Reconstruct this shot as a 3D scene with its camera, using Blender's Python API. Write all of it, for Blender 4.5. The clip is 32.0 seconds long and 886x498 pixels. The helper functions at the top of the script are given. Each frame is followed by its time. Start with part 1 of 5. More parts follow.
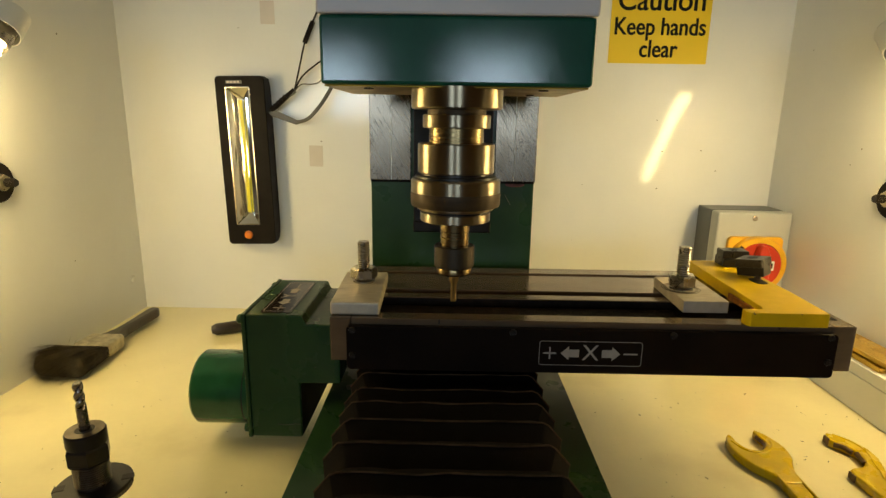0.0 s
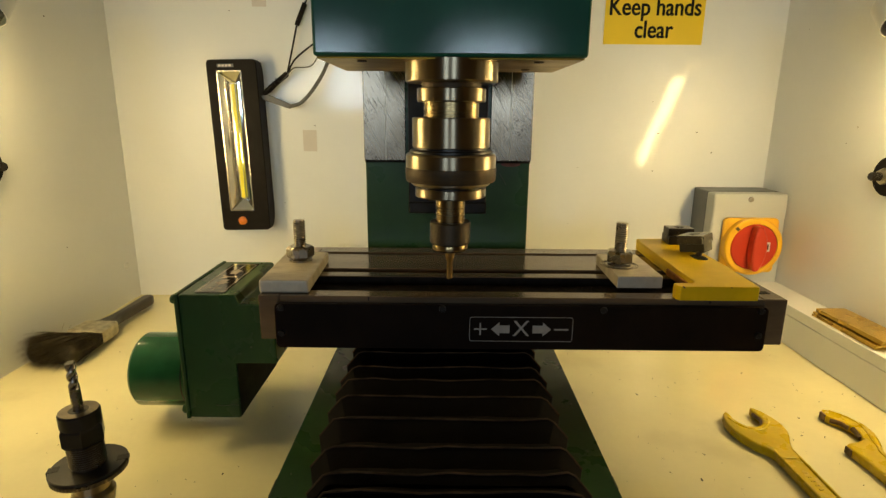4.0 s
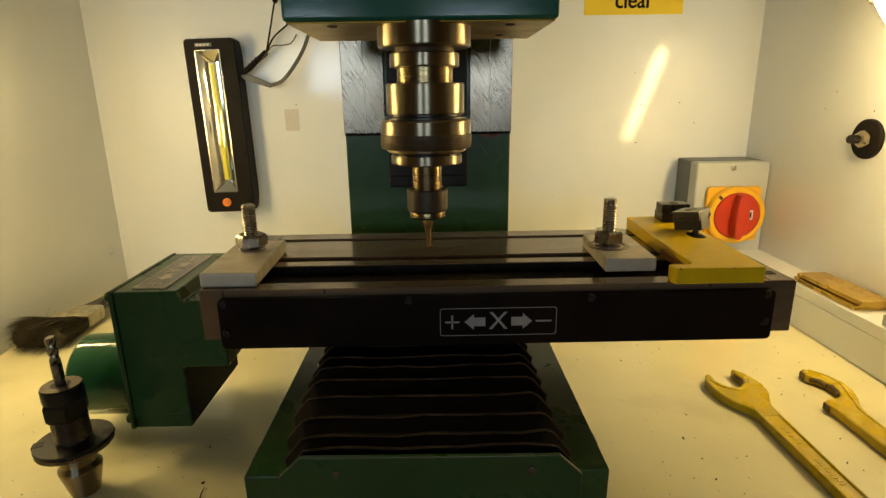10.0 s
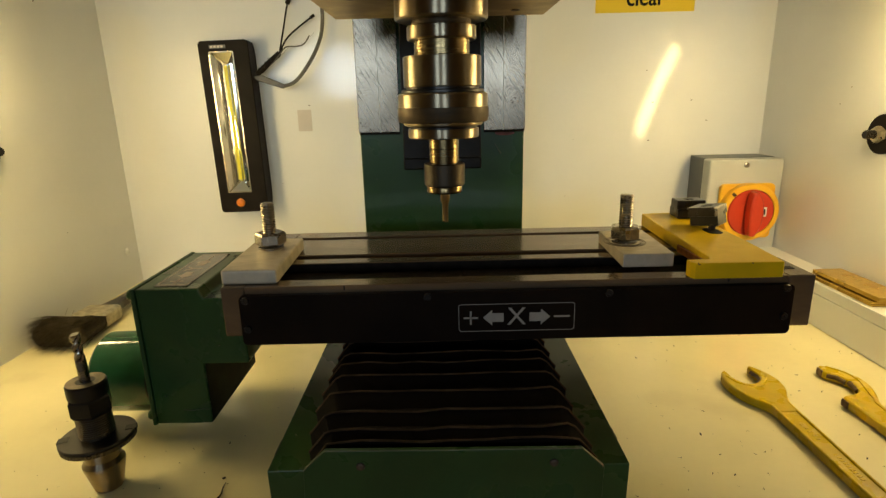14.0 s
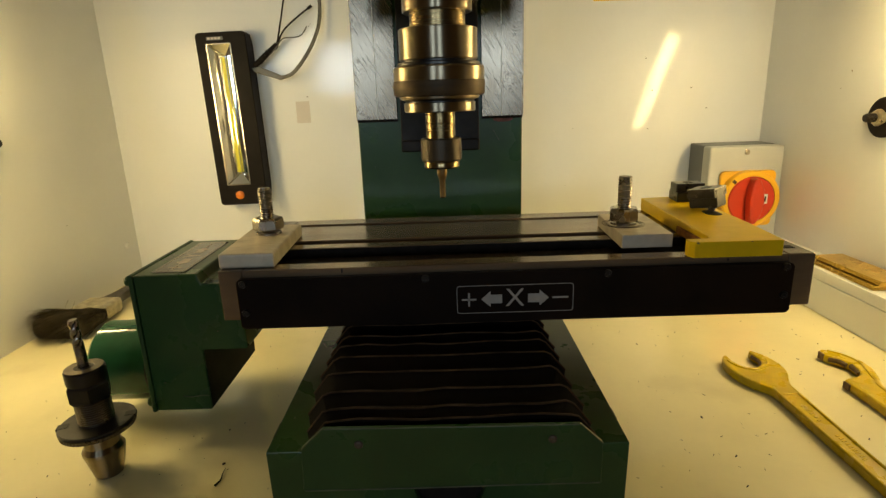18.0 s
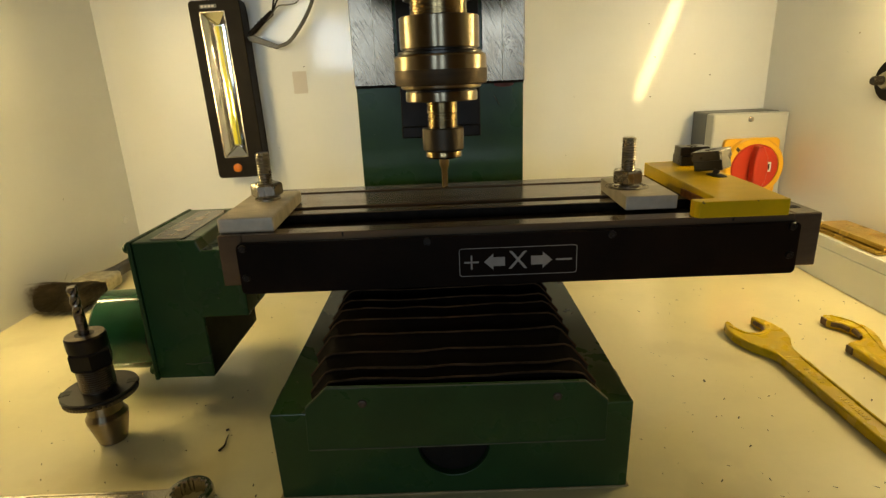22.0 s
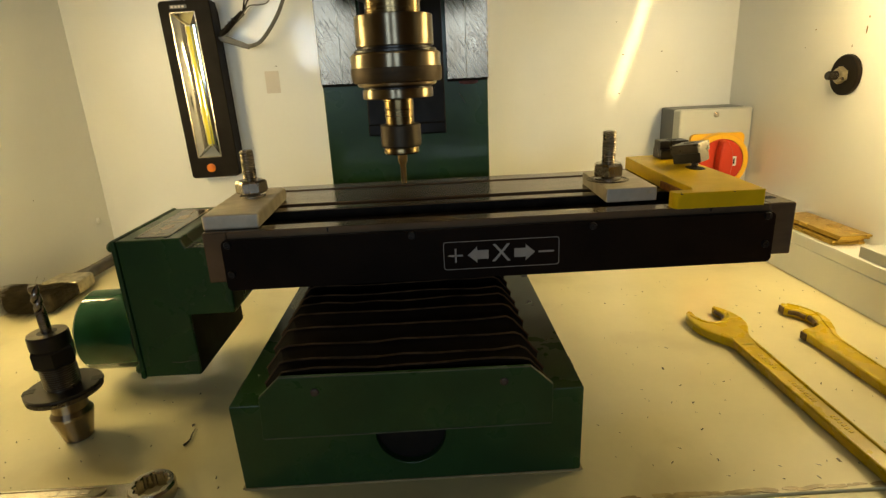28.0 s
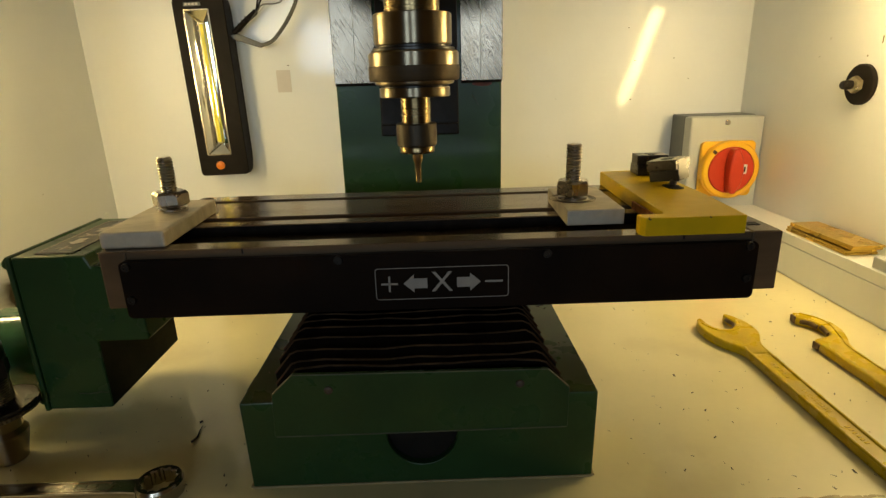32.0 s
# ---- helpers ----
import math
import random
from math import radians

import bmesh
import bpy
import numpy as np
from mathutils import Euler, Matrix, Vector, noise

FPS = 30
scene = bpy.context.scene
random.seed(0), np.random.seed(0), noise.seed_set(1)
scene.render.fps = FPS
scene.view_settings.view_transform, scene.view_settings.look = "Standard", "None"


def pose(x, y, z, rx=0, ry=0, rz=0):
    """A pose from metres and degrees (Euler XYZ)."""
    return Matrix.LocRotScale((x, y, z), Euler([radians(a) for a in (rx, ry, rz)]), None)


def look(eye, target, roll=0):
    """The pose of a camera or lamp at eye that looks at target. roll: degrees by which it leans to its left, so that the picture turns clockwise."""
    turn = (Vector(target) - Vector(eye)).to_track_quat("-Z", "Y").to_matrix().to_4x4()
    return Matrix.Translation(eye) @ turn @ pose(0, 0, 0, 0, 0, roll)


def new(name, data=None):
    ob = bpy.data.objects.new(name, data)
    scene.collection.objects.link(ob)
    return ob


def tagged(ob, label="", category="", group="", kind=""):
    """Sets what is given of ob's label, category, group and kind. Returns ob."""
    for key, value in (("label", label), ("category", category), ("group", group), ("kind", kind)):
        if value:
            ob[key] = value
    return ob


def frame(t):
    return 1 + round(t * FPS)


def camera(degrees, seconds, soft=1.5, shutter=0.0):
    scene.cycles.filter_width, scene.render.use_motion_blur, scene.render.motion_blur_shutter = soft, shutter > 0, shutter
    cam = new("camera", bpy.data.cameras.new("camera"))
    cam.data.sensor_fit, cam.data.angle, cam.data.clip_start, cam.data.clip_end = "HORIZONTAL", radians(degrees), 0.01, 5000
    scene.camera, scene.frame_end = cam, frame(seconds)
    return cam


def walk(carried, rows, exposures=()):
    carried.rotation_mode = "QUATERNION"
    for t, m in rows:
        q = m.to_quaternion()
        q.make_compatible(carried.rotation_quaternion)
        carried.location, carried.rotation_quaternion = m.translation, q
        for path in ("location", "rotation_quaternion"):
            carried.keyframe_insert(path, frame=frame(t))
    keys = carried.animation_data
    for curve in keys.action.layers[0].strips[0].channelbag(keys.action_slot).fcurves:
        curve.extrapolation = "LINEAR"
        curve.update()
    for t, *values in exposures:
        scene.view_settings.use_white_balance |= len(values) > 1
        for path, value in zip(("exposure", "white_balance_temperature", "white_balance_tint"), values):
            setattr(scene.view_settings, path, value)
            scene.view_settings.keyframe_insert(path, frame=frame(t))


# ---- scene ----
cam = camera(77.8, 32.0, soft=1.4)

# seconds, eye, target, roll
PATH = [
    (0, (-0.0034, -0.2874, 0.3110), (-0.0127, 0.6868, 0.0854), 0.86),
    (0.5, (-0.0044, -0.2878, 0.3097), (-0.0109, 0.6856, 0.0807), 0.89),
    (1, (-0.0039, -0.2879, 0.3086), (-0.0072, 0.6849, 0.0772), 0.86),
    (1.5, (-0.0039, -0.2870, 0.3072), (-0.0065, 0.6852, 0.0731), 0.86),
    (2, (-0.0031, -0.2878, 0.3071), (-0.0050, 0.6840, 0.0714), 0.81),
    (2.5, (-0.0032, -0.2869, 0.3059), (-0.0048, 0.6847, 0.0695), 0.72),
    (3, (-0.0029, -0.2862, 0.3047), (-0.0040, 0.6852, 0.0672), 0.54),
    (3.5, (-0.0033, -0.2862, 0.3015), (-0.0047, 0.6850, 0.0632), 0.48),
    (5.5, (0.0019, -0.2879, 0.2948), (0.0001, 0.6815, 0.0496), -0.07),
    (6, (0.0056, -0.2885, 0.2959), (0.0048, 0.6806, 0.0495), -0.52),
    (6.5, (0.0052, -0.2896, 0.2950), (0.0073, 0.6793, 0.0476), -0.39),
    (7, (0.0053, -0.2896, 0.2930), (0.0105, 0.6794, 0.0458), -0.35),
    (7.5, (0.0054, -0.2890, 0.2912), (0.0118, 0.6797, 0.0431), -0.09),
    (8, (0.0057, -0.2890, 0.2919), (0.0150, 0.6788, 0.0400), -0.18),
    (8.5, (0.0057, -0.2884, 0.2911), (0.0170, 0.6784, 0.0358), -0.33),
    (9, (0.0068, -0.2877, 0.2882), (0.0190, 0.6784, 0.0301), -0.45),
    (9.5, (0.0066, -0.2896, 0.2854), (0.0189, 0.6757, 0.0243), -0.57),
    (10, (0.0076, -0.2914, 0.2843), (0.0183, 0.6730, 0.0202), -0.83),
    (10.5, (0.0068, -0.2925, 0.2835), (0.0145, 0.6719, 0.0193), -1.15),
    (11, (0.0057, -0.2918, 0.2820), (0.0100, 0.6732, 0.0198), -1.32),
    (11.5, (0.0036, -0.2940, 0.2850), (0.0058, 0.6708, 0.0220), -1.29),
    (12, (0.0031, -0.2932, 0.2828), (0.0029, 0.6720, 0.0212), -1.11),
    (12.5, (0.0033, -0.2944, 0.2812), (0.0018, 0.6710, 0.0207), -1.15),
    (13, (0.0019, -0.2945, 0.2815), (0.0004, 0.6704, 0.0190), -1.10),
    (13.5, (0.0015, -0.2957, 0.2803), (-0.0001, 0.6692, 0.0180), -1.29),
    (14, (0.0001, -0.2949, 0.2821), (-0.0030, 0.6701, 0.0198), -1.34),
    (14.5, (0.0006, -0.2933, 0.2803), (-0.0040, 0.6718, 0.0185), -1.38),
    (16.5, (0.0031, -0.2966, 0.2756), (-0.0049, 0.6678, 0.0112), -2.10),
    (17, (0.0013, -0.2973, 0.2782), (-0.0067, 0.6674, 0.0147), -2.08),
    (17.5, (0.0007, -0.2970, 0.2733), (-0.0072, 0.6679, 0.0111), -1.82),
    (18, (0.0026, -0.2963, 0.2708), (-0.0037, 0.6677, 0.0048), -1.92),
    (18.5, (0.0010, -0.2953, 0.2700), (-0.0046, 0.6672, -0.0013), -1.55),
    (19, (0.0012, -0.2957, 0.2711), (-0.0031, 0.6651, -0.0062), -1.52),
    (19.5, (0.0012, -0.2945, 0.2707), (-0.0020, 0.6651, -0.0106), -1.50),
    (20, (0.0006, -0.2917, 0.2663), (-0.0016, 0.6666, -0.0194), -1.63),
    (20.5, (-0.0001, -0.2929, 0.2638), (-0.0024, 0.6639, -0.0270), -1.59),
    (21, (0.0001, -0.2929, 0.2608), (-0.0034, 0.6620, -0.0360), -1.86),
    (21.5, (0.0001, -0.2929, 0.2578), (-0.0044, 0.6610, -0.0423), -1.94),
    (22, (0.0004, -0.2947, 0.2588), (-0.0062, 0.6583, -0.0441), -2.40),
    (22.5, (0.0107, -0.2981, 0.2586), (0.0031, 0.6549, -0.0444), -2.66),
    (23, (0.0116, -0.2959, 0.2566), (0.0068, 0.6568, -0.0471), -2.63),
    (23.5, (0.0104, -0.2976, 0.2579), (0.0076, 0.6551, -0.0460), -2.27),
    (24, (0.0101, -0.2973, 0.2571), (0.0118, 0.6552, -0.0474), -1.53),
    (24.5, (0.0101, -0.2972, 0.2561), (0.0163, 0.6548, -0.0499), -1.64),
    (25, (0.0127, -0.2979, 0.2567), (0.0209, 0.6542, -0.0491), -2.12),
    (25.5, (0.0149, -0.2982, 0.2564), (0.0238, 0.6537, -0.0499), -2.49),
    (27.5, (0.0185, -0.3030, 0.2547), (0.0330, 0.6488, -0.0518), -2.45),
    (28, (0.0216, -0.3047, 0.2560), (0.0364, 0.6478, -0.0480), -2.82),
    (28.5, (0.0189, -0.3045, 0.2554), (0.0348, 0.6487, -0.0466), -2.36),
    (29, (0.0168, -0.3038, 0.2548), (0.0347, 0.6498, -0.0460), -2.01),
    (29.5, (0.0156, -0.3039, 0.2546), (0.0330, 0.6500, -0.0449), -1.82),
    (30, (0.0172, -0.3047, 0.2560), (0.0334, 0.6496, -0.0426), -2.16),
    (30.5, (0.0174, -0.3026, 0.2560), (0.0332, 0.6520, -0.0417), -2.35),
    (31, (0.0157, -0.3032, 0.2544), (0.0295, 0.6518, -0.0419), -2.08),
    (31.5, (0.0146, -0.3031, 0.2525), (0.0275, 0.6522, -0.0429), -1.99),
    (32, (0.0132, -0.3029, 0.2531), (0.0242, 0.6520, -0.0437), -1.69),
]
walk(cam, [(t, look(eye, target, roll)) for t, eye, target, roll in PATH])

# feed of the table along x and y and of the head along z: seconds, metres
FEED_X = [(0, 0.0610), (1, 0.0476), (2, 0.0345), (3, 0.0216), (4, 0.0086), (4.5, 0.0022), (4.8, 0.0), (9, 0.0), (16, 0.0), (22.1, 0.0),
          (22.4, 0.0030), (23, 0.0113), (24, 0.0240), (25, 0.0372), (25.6, 0.0448), (25.9, 0.0465), (26.2, 0.0430), (27, 0.0320),
          (28, 0.0187), (29, 0.0058), (30, -0.0073), (31, -0.0204), (32, -0.0335)]
FEED_Y = [(0, 0.0449), (3, 0.0444), (5, 0.0442), (5.3, 0.0428), (5.5, 0.0407), (6, 0.0356), (7, 0.0236), (8, 0.0119), (9, 0.0), (9.5, -0.0060),
          (9.8, -0.0093), (10, -0.0100), (16, -0.0100), (22, -0.0096), (25, -0.0088), (27.3, -0.0086), (27.6, -0.0098), (28, -0.0139), (29, -0.0260), (30, -0.0385),
          (31, -0.0507), (32, -0.0625)]
FEED_Z = [(0, 0.0018), (5, 0.0010), (9, 0.0002), (11.1, 0.0), (11.4, 0.0018), (12, 0.0056), (13, 0.0112), (14, 0.0165), (15, 0.0217), (16, 0.0268), (16.3, 0.0278),
          (16.6, 0.0275), (17, 0.0264), (18, 0.0216), (19, 0.0163), (20, 0.0110), (21, 0.0050), (21.5, 0.0026), (21.9, 0.0016), (23, 0.0012), (32, 0.0014)]


def feed(rows, t):
    return float(np.interp(t, [r[0] for r in rows], [r[1] for r in rows]))


TIMES = sorted({r[0] for rows in (FEED_X, FEED_Y, FEED_Z) for r in rows})

# ---------------------------------------------------------------- light
world = bpy.data.worlds.new("world")
scene.world = world
world.use_nodes = True
world.node_tree.nodes["Background"].inputs[0].default_value = (0.55, 0.60, 0.70, 1)
world.node_tree.nodes["Background"].inputs[1].default_value = 0.012
scene.view_settings.exposure = 0.0


def lamp(name, kind, energy, colour, place, target, **more):
    data = bpy.data.lights.new(name, kind)
    data.energy, data.color = energy, colour
    for key, value in more.items():
        if key == "size":
            data.shape, data.size = "DISK", value
        elif key == "radius":
            data.shadow_soft_size = value
        elif key == "spot":
            data.spot_size, data.spot_blend = radians(value), 0.6
        elif key == "spread":
            data.spread = radians(value)
        elif key == "wide":
            data.shape, data.size, data.size_y = "RECTANGLE", value[0], value[1]
    ob = new(name, data)
    ob.matrix_basis = look(place, target)
    return ob


# daylight from two windows of the room behind the camera; the rest comes from the two glowing tubes on the side walls
lamp("window_light", "AREA", 1.04, (0.68, 0.86, 1.0), (-0.625, -2.44, 0.485), (-0.20, 0.0, 0.54), wide=(0.39, 0.31), spread=72)
lamp("window_light", "AREA", 0.92, (0.68, 0.86, 1.0), (0.215, -2.44, 0.485), (0.06, 0.0, 0.54), wide=(0.37, 0.31), spread=72)

# ---------------------------------------------------------------- materials


def material(name, colour, rough=0.5, metal=0.0, vary=0.15, scale=40.0, fine=400.0, bump=0.05, coat=0.0, rough_vary=0.1, tint=None, stain=0.0, stretch=(1, 1, 1), fine_dist=0.0004, spec=0.5, stain_scale=0.0):
    mat = bpy.data.materials.new(name)
    mat.use_nodes = True
    nodes, links = mat.node_tree.nodes, mat.node_tree.links
    bsdf = nodes["Principled BSDF"]
    coord = nodes.new("ShaderNodeTexCoord")
    mapping = nodes.new("ShaderNodeMapping")
    mapping.inputs["Scale"].default_value = stretch
    links.new(coord.outputs["Object"], mapping.inputs[0])
    big, small = nodes.new("ShaderNodeTexNoise"), nodes.new("ShaderNodeTexNoise")
    for node, s in ((big, scale), (small, fine)):
        node.inputs["Scale"].default_value, node.inputs["Detail"].default_value = s, 5
        links.new(mapping.outputs[0], node.inputs["Vector"])
    mix = nodes.new("ShaderNodeMix")
    mix.data_type = "RGBA"
    tint = tint or tuple(c * (1 - vary) for c in colour)
    mix.inputs["A"].default_value, mix.inputs["B"].default_value = (*colour, 1), (*tint, 1)
    ramp = nodes.new("ShaderNodeMapRange")
    ramp.inputs["From Min"].default_value, ramp.inputs["From Max"].default_value = 0.35, 0.7
    links.new(big.outputs["Fac"], ramp.inputs["Value"])
    add = nodes.new("ShaderNodeMath")
    add.operation, add.use_clamp = "MULTIPLY_ADD", True
    links.new(small.outputs["Fac"], add.inputs[0])
    add.inputs[1].default_value = 0.5
    links.new(ramp.outputs[0], add.inputs[2])
    links.new(add.outputs[0], mix.inputs["Factor"])
    last = mix.outputs["Result"]
    if stain:
        spots = nodes.new("ShaderNodeTexNoise")
        spots.inputs["Scale"].default_value, spots.inputs["Detail"].default_value = stain_scale or scale * 0.35, 8
        links.new(mapping.outputs[0], spots.inputs["Vector"])
        cut = nodes.new("ShaderNodeMapRange")
        cut.inputs["From Min"].default_value, cut.inputs["From Max"].default_value, cut.inputs["To Max"].default_value = 0.58, 0.75, stain
        links.new(spots.outputs["Fac"], cut.inputs["Value"])
        dirt = nodes.new("ShaderNodeMix")
        dirt.data_type = "RGBA"
        dirt.inputs["B"].default_value = (colour[0] * 0.45, colour[1] * 0.36, colour[2] * 0.2, 1)
        links.new(cut.outputs[0], dirt.inputs["Factor"])
        links.new(last, dirt.inputs["A"])
        last = dirt.outputs["Result"]
    links.new(last, bsdf.inputs["Base Color"])
    rr = nodes.new("ShaderNodeMapRange")
    rr.inputs["To Min"].default_value, rr.inputs["To Max"].default_value = max(rough - rough_vary, 0.03), min(rough + rough_vary, 1)
    links.new(big.outputs["Fac"], rr.inputs["Value"])
    links.new(rr.outputs[0], bsdf.inputs["Roughness"])
    bsdf.inputs["Metallic"].default_value, bsdf.inputs["Specular IOR Level"].default_value = metal, spec
    bsdf.inputs["Coat Weight"].default_value, bsdf.inputs["Coat Roughness"].default_value = coat, 0.08
    if bump:
        b = nodes.new("ShaderNodeBump")
        b.inputs["Strength"].default_value, b.inputs["Distance"].default_value = bump, fine_dist
        links.new(small.outputs["Fac"], b.inputs["Height"])
        links.new(b.outputs[0], bsdf.inputs["Normal"])
        if coat:
            links.new(b.outputs[0], bsdf.inputs["Coat Normal"])
    return mat


def glow(name, colour, strength):
    mat = bpy.data.materials.new(name)
    mat.use_nodes = True
    bsdf = mat.node_tree.nodes["Principled BSDF"]
    bsdf.inputs["Base Color"].default_value = (*colour, 1)
    bsdf.inputs["Emission Color"].default_value, bsdf.inputs["Emission Strength"].default_value = (*colour, 1), strength
    return mat


def clear(name, colour, rough=0.03, ior=1.45):
    mat = bpy.data.materials.new(name)
    mat.use_nodes = True
    bsdf = mat.node_tree.nodes["Principled BSDF"]
    bsdf.inputs["Base Color"].default_value = (*colour, 1)
    bsdf.inputs["Roughness"].default_value, bsdf.inputs["IOR"].default_value, bsdf.inputs["Transmission Weight"].default_value = rough, ior, 1
    return mat


WALL = material("white_melamine", (0.822, 0.83, 0.832), rough=0.36, vary=0.05, scale=6, fine=150, bump=0.27, rough_vary=0.08, stain=0.03, spec=0.5, coat=0.55)
WALL.node_tree.nodes["Principled BSDF"].inputs["Coat Roughness"].default_value = 0.055
FLOOR = material("white_melamine_floor", (0.86, 0.77, 0.445), rough=0.45, vary=0.10, scale=9, fine=160, bump=0.03, rough_vary=0.08, stain=0.30, stain_scale=9, spec=0.3, coat=0.9)
FLOOR.node_tree.nodes["Principled BSDF"].inputs["Coat Roughness"].default_value = 0.09
ROOM = material("warm_room_plaster", (0.70, 0.55, 0.37), rough=0.8, vary=0.1, scale=2, fine=40, bump=0.1)
GREEN = material("hammered_green_enamel", (0.012, 0.105, 0.062), rough=0.34, spec=0.08, vary=0.25, scale=30, fine=1000, bump=0.06, coat=0.68, rough_vary=0.06, fine_dist=0.0007)
GREEN_FLAT = material("green_machine_paint", (0.025, 0.070, 0.020), rough=0.29, vary=0.3, scale=22, fine=350, bump=0.08, stain=0.15, spec=0.25, coat=0.05)
GREEN_GLOSS = material("glossy_green_paint", (0.020, 0.105, 0.040), rough=0.11, vary=0.35, scale=25, fine=95, bump=0.32, rough_vary=0.02)
TURNED = material("turned_steel", (0.31, 0.255, 0.175), rough=0.31, metal=1, vary=0.06, scale=20, fine=260, bump=0.025, stretch=(1, 1, 12), rough_vary=0.05, fine_dist=0.0002)
tangent = TURNED.node_tree.nodes.new("ShaderNodeTangent")
tangent.direction_type, tangent.axis = "RADIAL", "Z"
TURNED.node_tree.nodes["Principled BSDF"].inputs["Anisotropic"].default_value, TURNED.node_tree.nodes["Principled BSDF"].inputs["Anisotropic Rotation"].default_value = 0.9, 0.25
TURNED.node_tree.links.new(tangent.outputs[0], TURNED.node_tree.nodes["Principled BSDF"].inputs["Tangent"])
ARBOR = material("brown_arbor_steel", (0.23, 0.165, 0.08), rough=0.26, metal=1, vary=0.2, scale=30, fine=300, bump=0.03, stretch=(1, 1, 14), fine_dist=0.0002)
TURNED_DARK = material("oil_stained_steel", (0.075, 0.045, 0.017), rough=0.52, metal=0.35, vary=0.4, scale=30, fine=300, bump=0.10, stretch=(1, 1, 8), spec=0.3)


def scraped(name):
    """Hand-scraped steel: slanting scrape marks, scratches along the way and clusters of dark pits."""
    mat = material(name, (0.30, 0.245, 0.185), rough=0.30, metal=0.93, vary=0.25, scale=26, fine=520, bump=0.03, stretch=(1, 1, 0.7), rough_vary=0.14, stain=0.35, stain_scale=22)
    nodes, links = mat.node_tree.nodes, mat.node_tree.links
    bsdf = nodes["Principled BSDF"]
    coord = nodes.new("ShaderNodeTexCoord")
    slant = nodes.new("ShaderNodeMapping")
    slant.inputs["Rotation"].default_value = (0, radians(30), 0)
    drawn = nodes.new("ShaderNodeMapping")
    drawn.inputs["Scale"].default_value = (1, 1, 0.10)
    marks, pits, zones = (nodes.new("ShaderNodeTexNoise") for k in range(3))
    links.new(coord.outputs["Object"], slant.inputs[0])
    links.new(slant.outputs[0], drawn.inputs[0])
    links.new(drawn.outputs[0], marks.inputs["Vector"])
    for node, s in ((marks, 560), (pits, 640), (zones, 30)):
        node.inputs["Scale"].default_value, node.inputs["Detail"].default_value = s, 4
    for node in (pits, zones):
        links.new(coord.outputs["Object"], node.inputs["Vector"])

    def spread(socket, low, high, to_low, to_high):
        node = nodes.new("ShaderNodeMapRange")
        for key, value in (("From Min", low), ("From Max", high), ("To Min", to_low), ("To Max", to_high)):
            node.inputs[key].default_value = value
        links.new(socket, node.inputs["Value"])
        return node.outputs[0]

    def times(one, two):
        node = nodes.new("ShaderNodeMath")
        node.operation = "MULTIPLY"
        links.new(one, node.inputs[0])
        links.new(two, node.inputs[1])
        return node.outputs[0]

    old = bsdf.inputs["Base Color"].links[0].from_socket
    dark = nodes.new("ShaderNodeMix")
    dark.data_type = "RGBA"
    dark.inputs["B"].default_value = (0.05, 0.032, 0.02, 1)
    links.new(times(spread(pits.outputs["Fac"], 0.54, 0.61, 0, 0.9), spread(zones.outputs["Fac"], 0.49, 0.62, 0, 1)), dark.inputs["Factor"])
    links.new(old, dark.inputs["A"])
    shade = nodes.new("ShaderNodeMix")
    shade.data_type, shade.blend_type = "RGBA", "MULTIPLY"
    shade.inputs["B"].default_value = (0.62, 0.56, 0.50, 1)
    links.new(spread(marks.outputs["Fac"], 0.40, 0.66, 0, 0.26), shade.inputs["Factor"])
    links.new(dark.outputs["Result"], shade.inputs["A"])
    links.new(shade.outputs["Result"], bsdf.inputs["Base Color"])
    links.new(spread(marks.outputs["Fac"], 0.35, 0.65, 0.25, 0.28), bsdf.inputs["Roughness"])
    return mat


GROUND = scraped("scraped_slideway_steel")
TABLE = material("milled_table_steel", (0.26, 0.185, 0.115), rough=0.17, metal=0.55, vary=0.4, scale=30, fine=340, bump=0.05, stretch=(0.3, 2, 1), stain=0.7, rough_vary=0.12)
IRON = material("dark_cast_iron", (0.085, 0.06, 0.042), rough=0.5, metal=0.5, vary=0.35, scale=60, fine=400, bump=0.2, stain=0.4)
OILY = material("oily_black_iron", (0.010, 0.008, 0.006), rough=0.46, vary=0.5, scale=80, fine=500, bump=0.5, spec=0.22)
ALU = material("milled_aluminium", (0.66, 0.58, 0.44), rough=0.46, metal=0.4, vary=0.28, scale=45, fine=420, bump=0.2, stretch=(1, 2.2, 1), stain=0.35, stain_scale=70)
BOLT = material("zinc_bolt_steel", (0.42, 0.37, 0.30), rough=0.28, metal=1, vary=0.25, scale=80, fine=600, bump=0.08)
PLATED = material("plated_nut_steel", (0.60, 0.52, 0.36), rough=0.30, metal=0.85, vary=0.3, scale=150, fine=500, bump=0.1, stain=0.3)
BLACK_OXIDE = material("black_oxide_steel", (0.024, 0.019, 0.015), rough=0.33, metal=0.4, vary=0.4, scale=60, fine=500, bump=0.08)
BLACK_PLATE = material("black_anodised_plate", (0.016, 0.0085, 0.0045), rough=0.5, vary=0.5, scale=18, fine=400, bump=0.05, stain=0.4, spec=0.06)
BLACK_PLASTIC = material("black_plastic", (0.014, 0.010, 0.007), rough=0.5, vary=0.3, scale=50, fine=700, bump=0.1, spec=0.1)
UNDERSIDE = material("oily_bare_casting", (0.42, 0.28, 0.045), rough=0.40, metal=0.75, vary=0.5, scale=40, fine=260, bump=0.3, stain=0.5, spec=0.2)
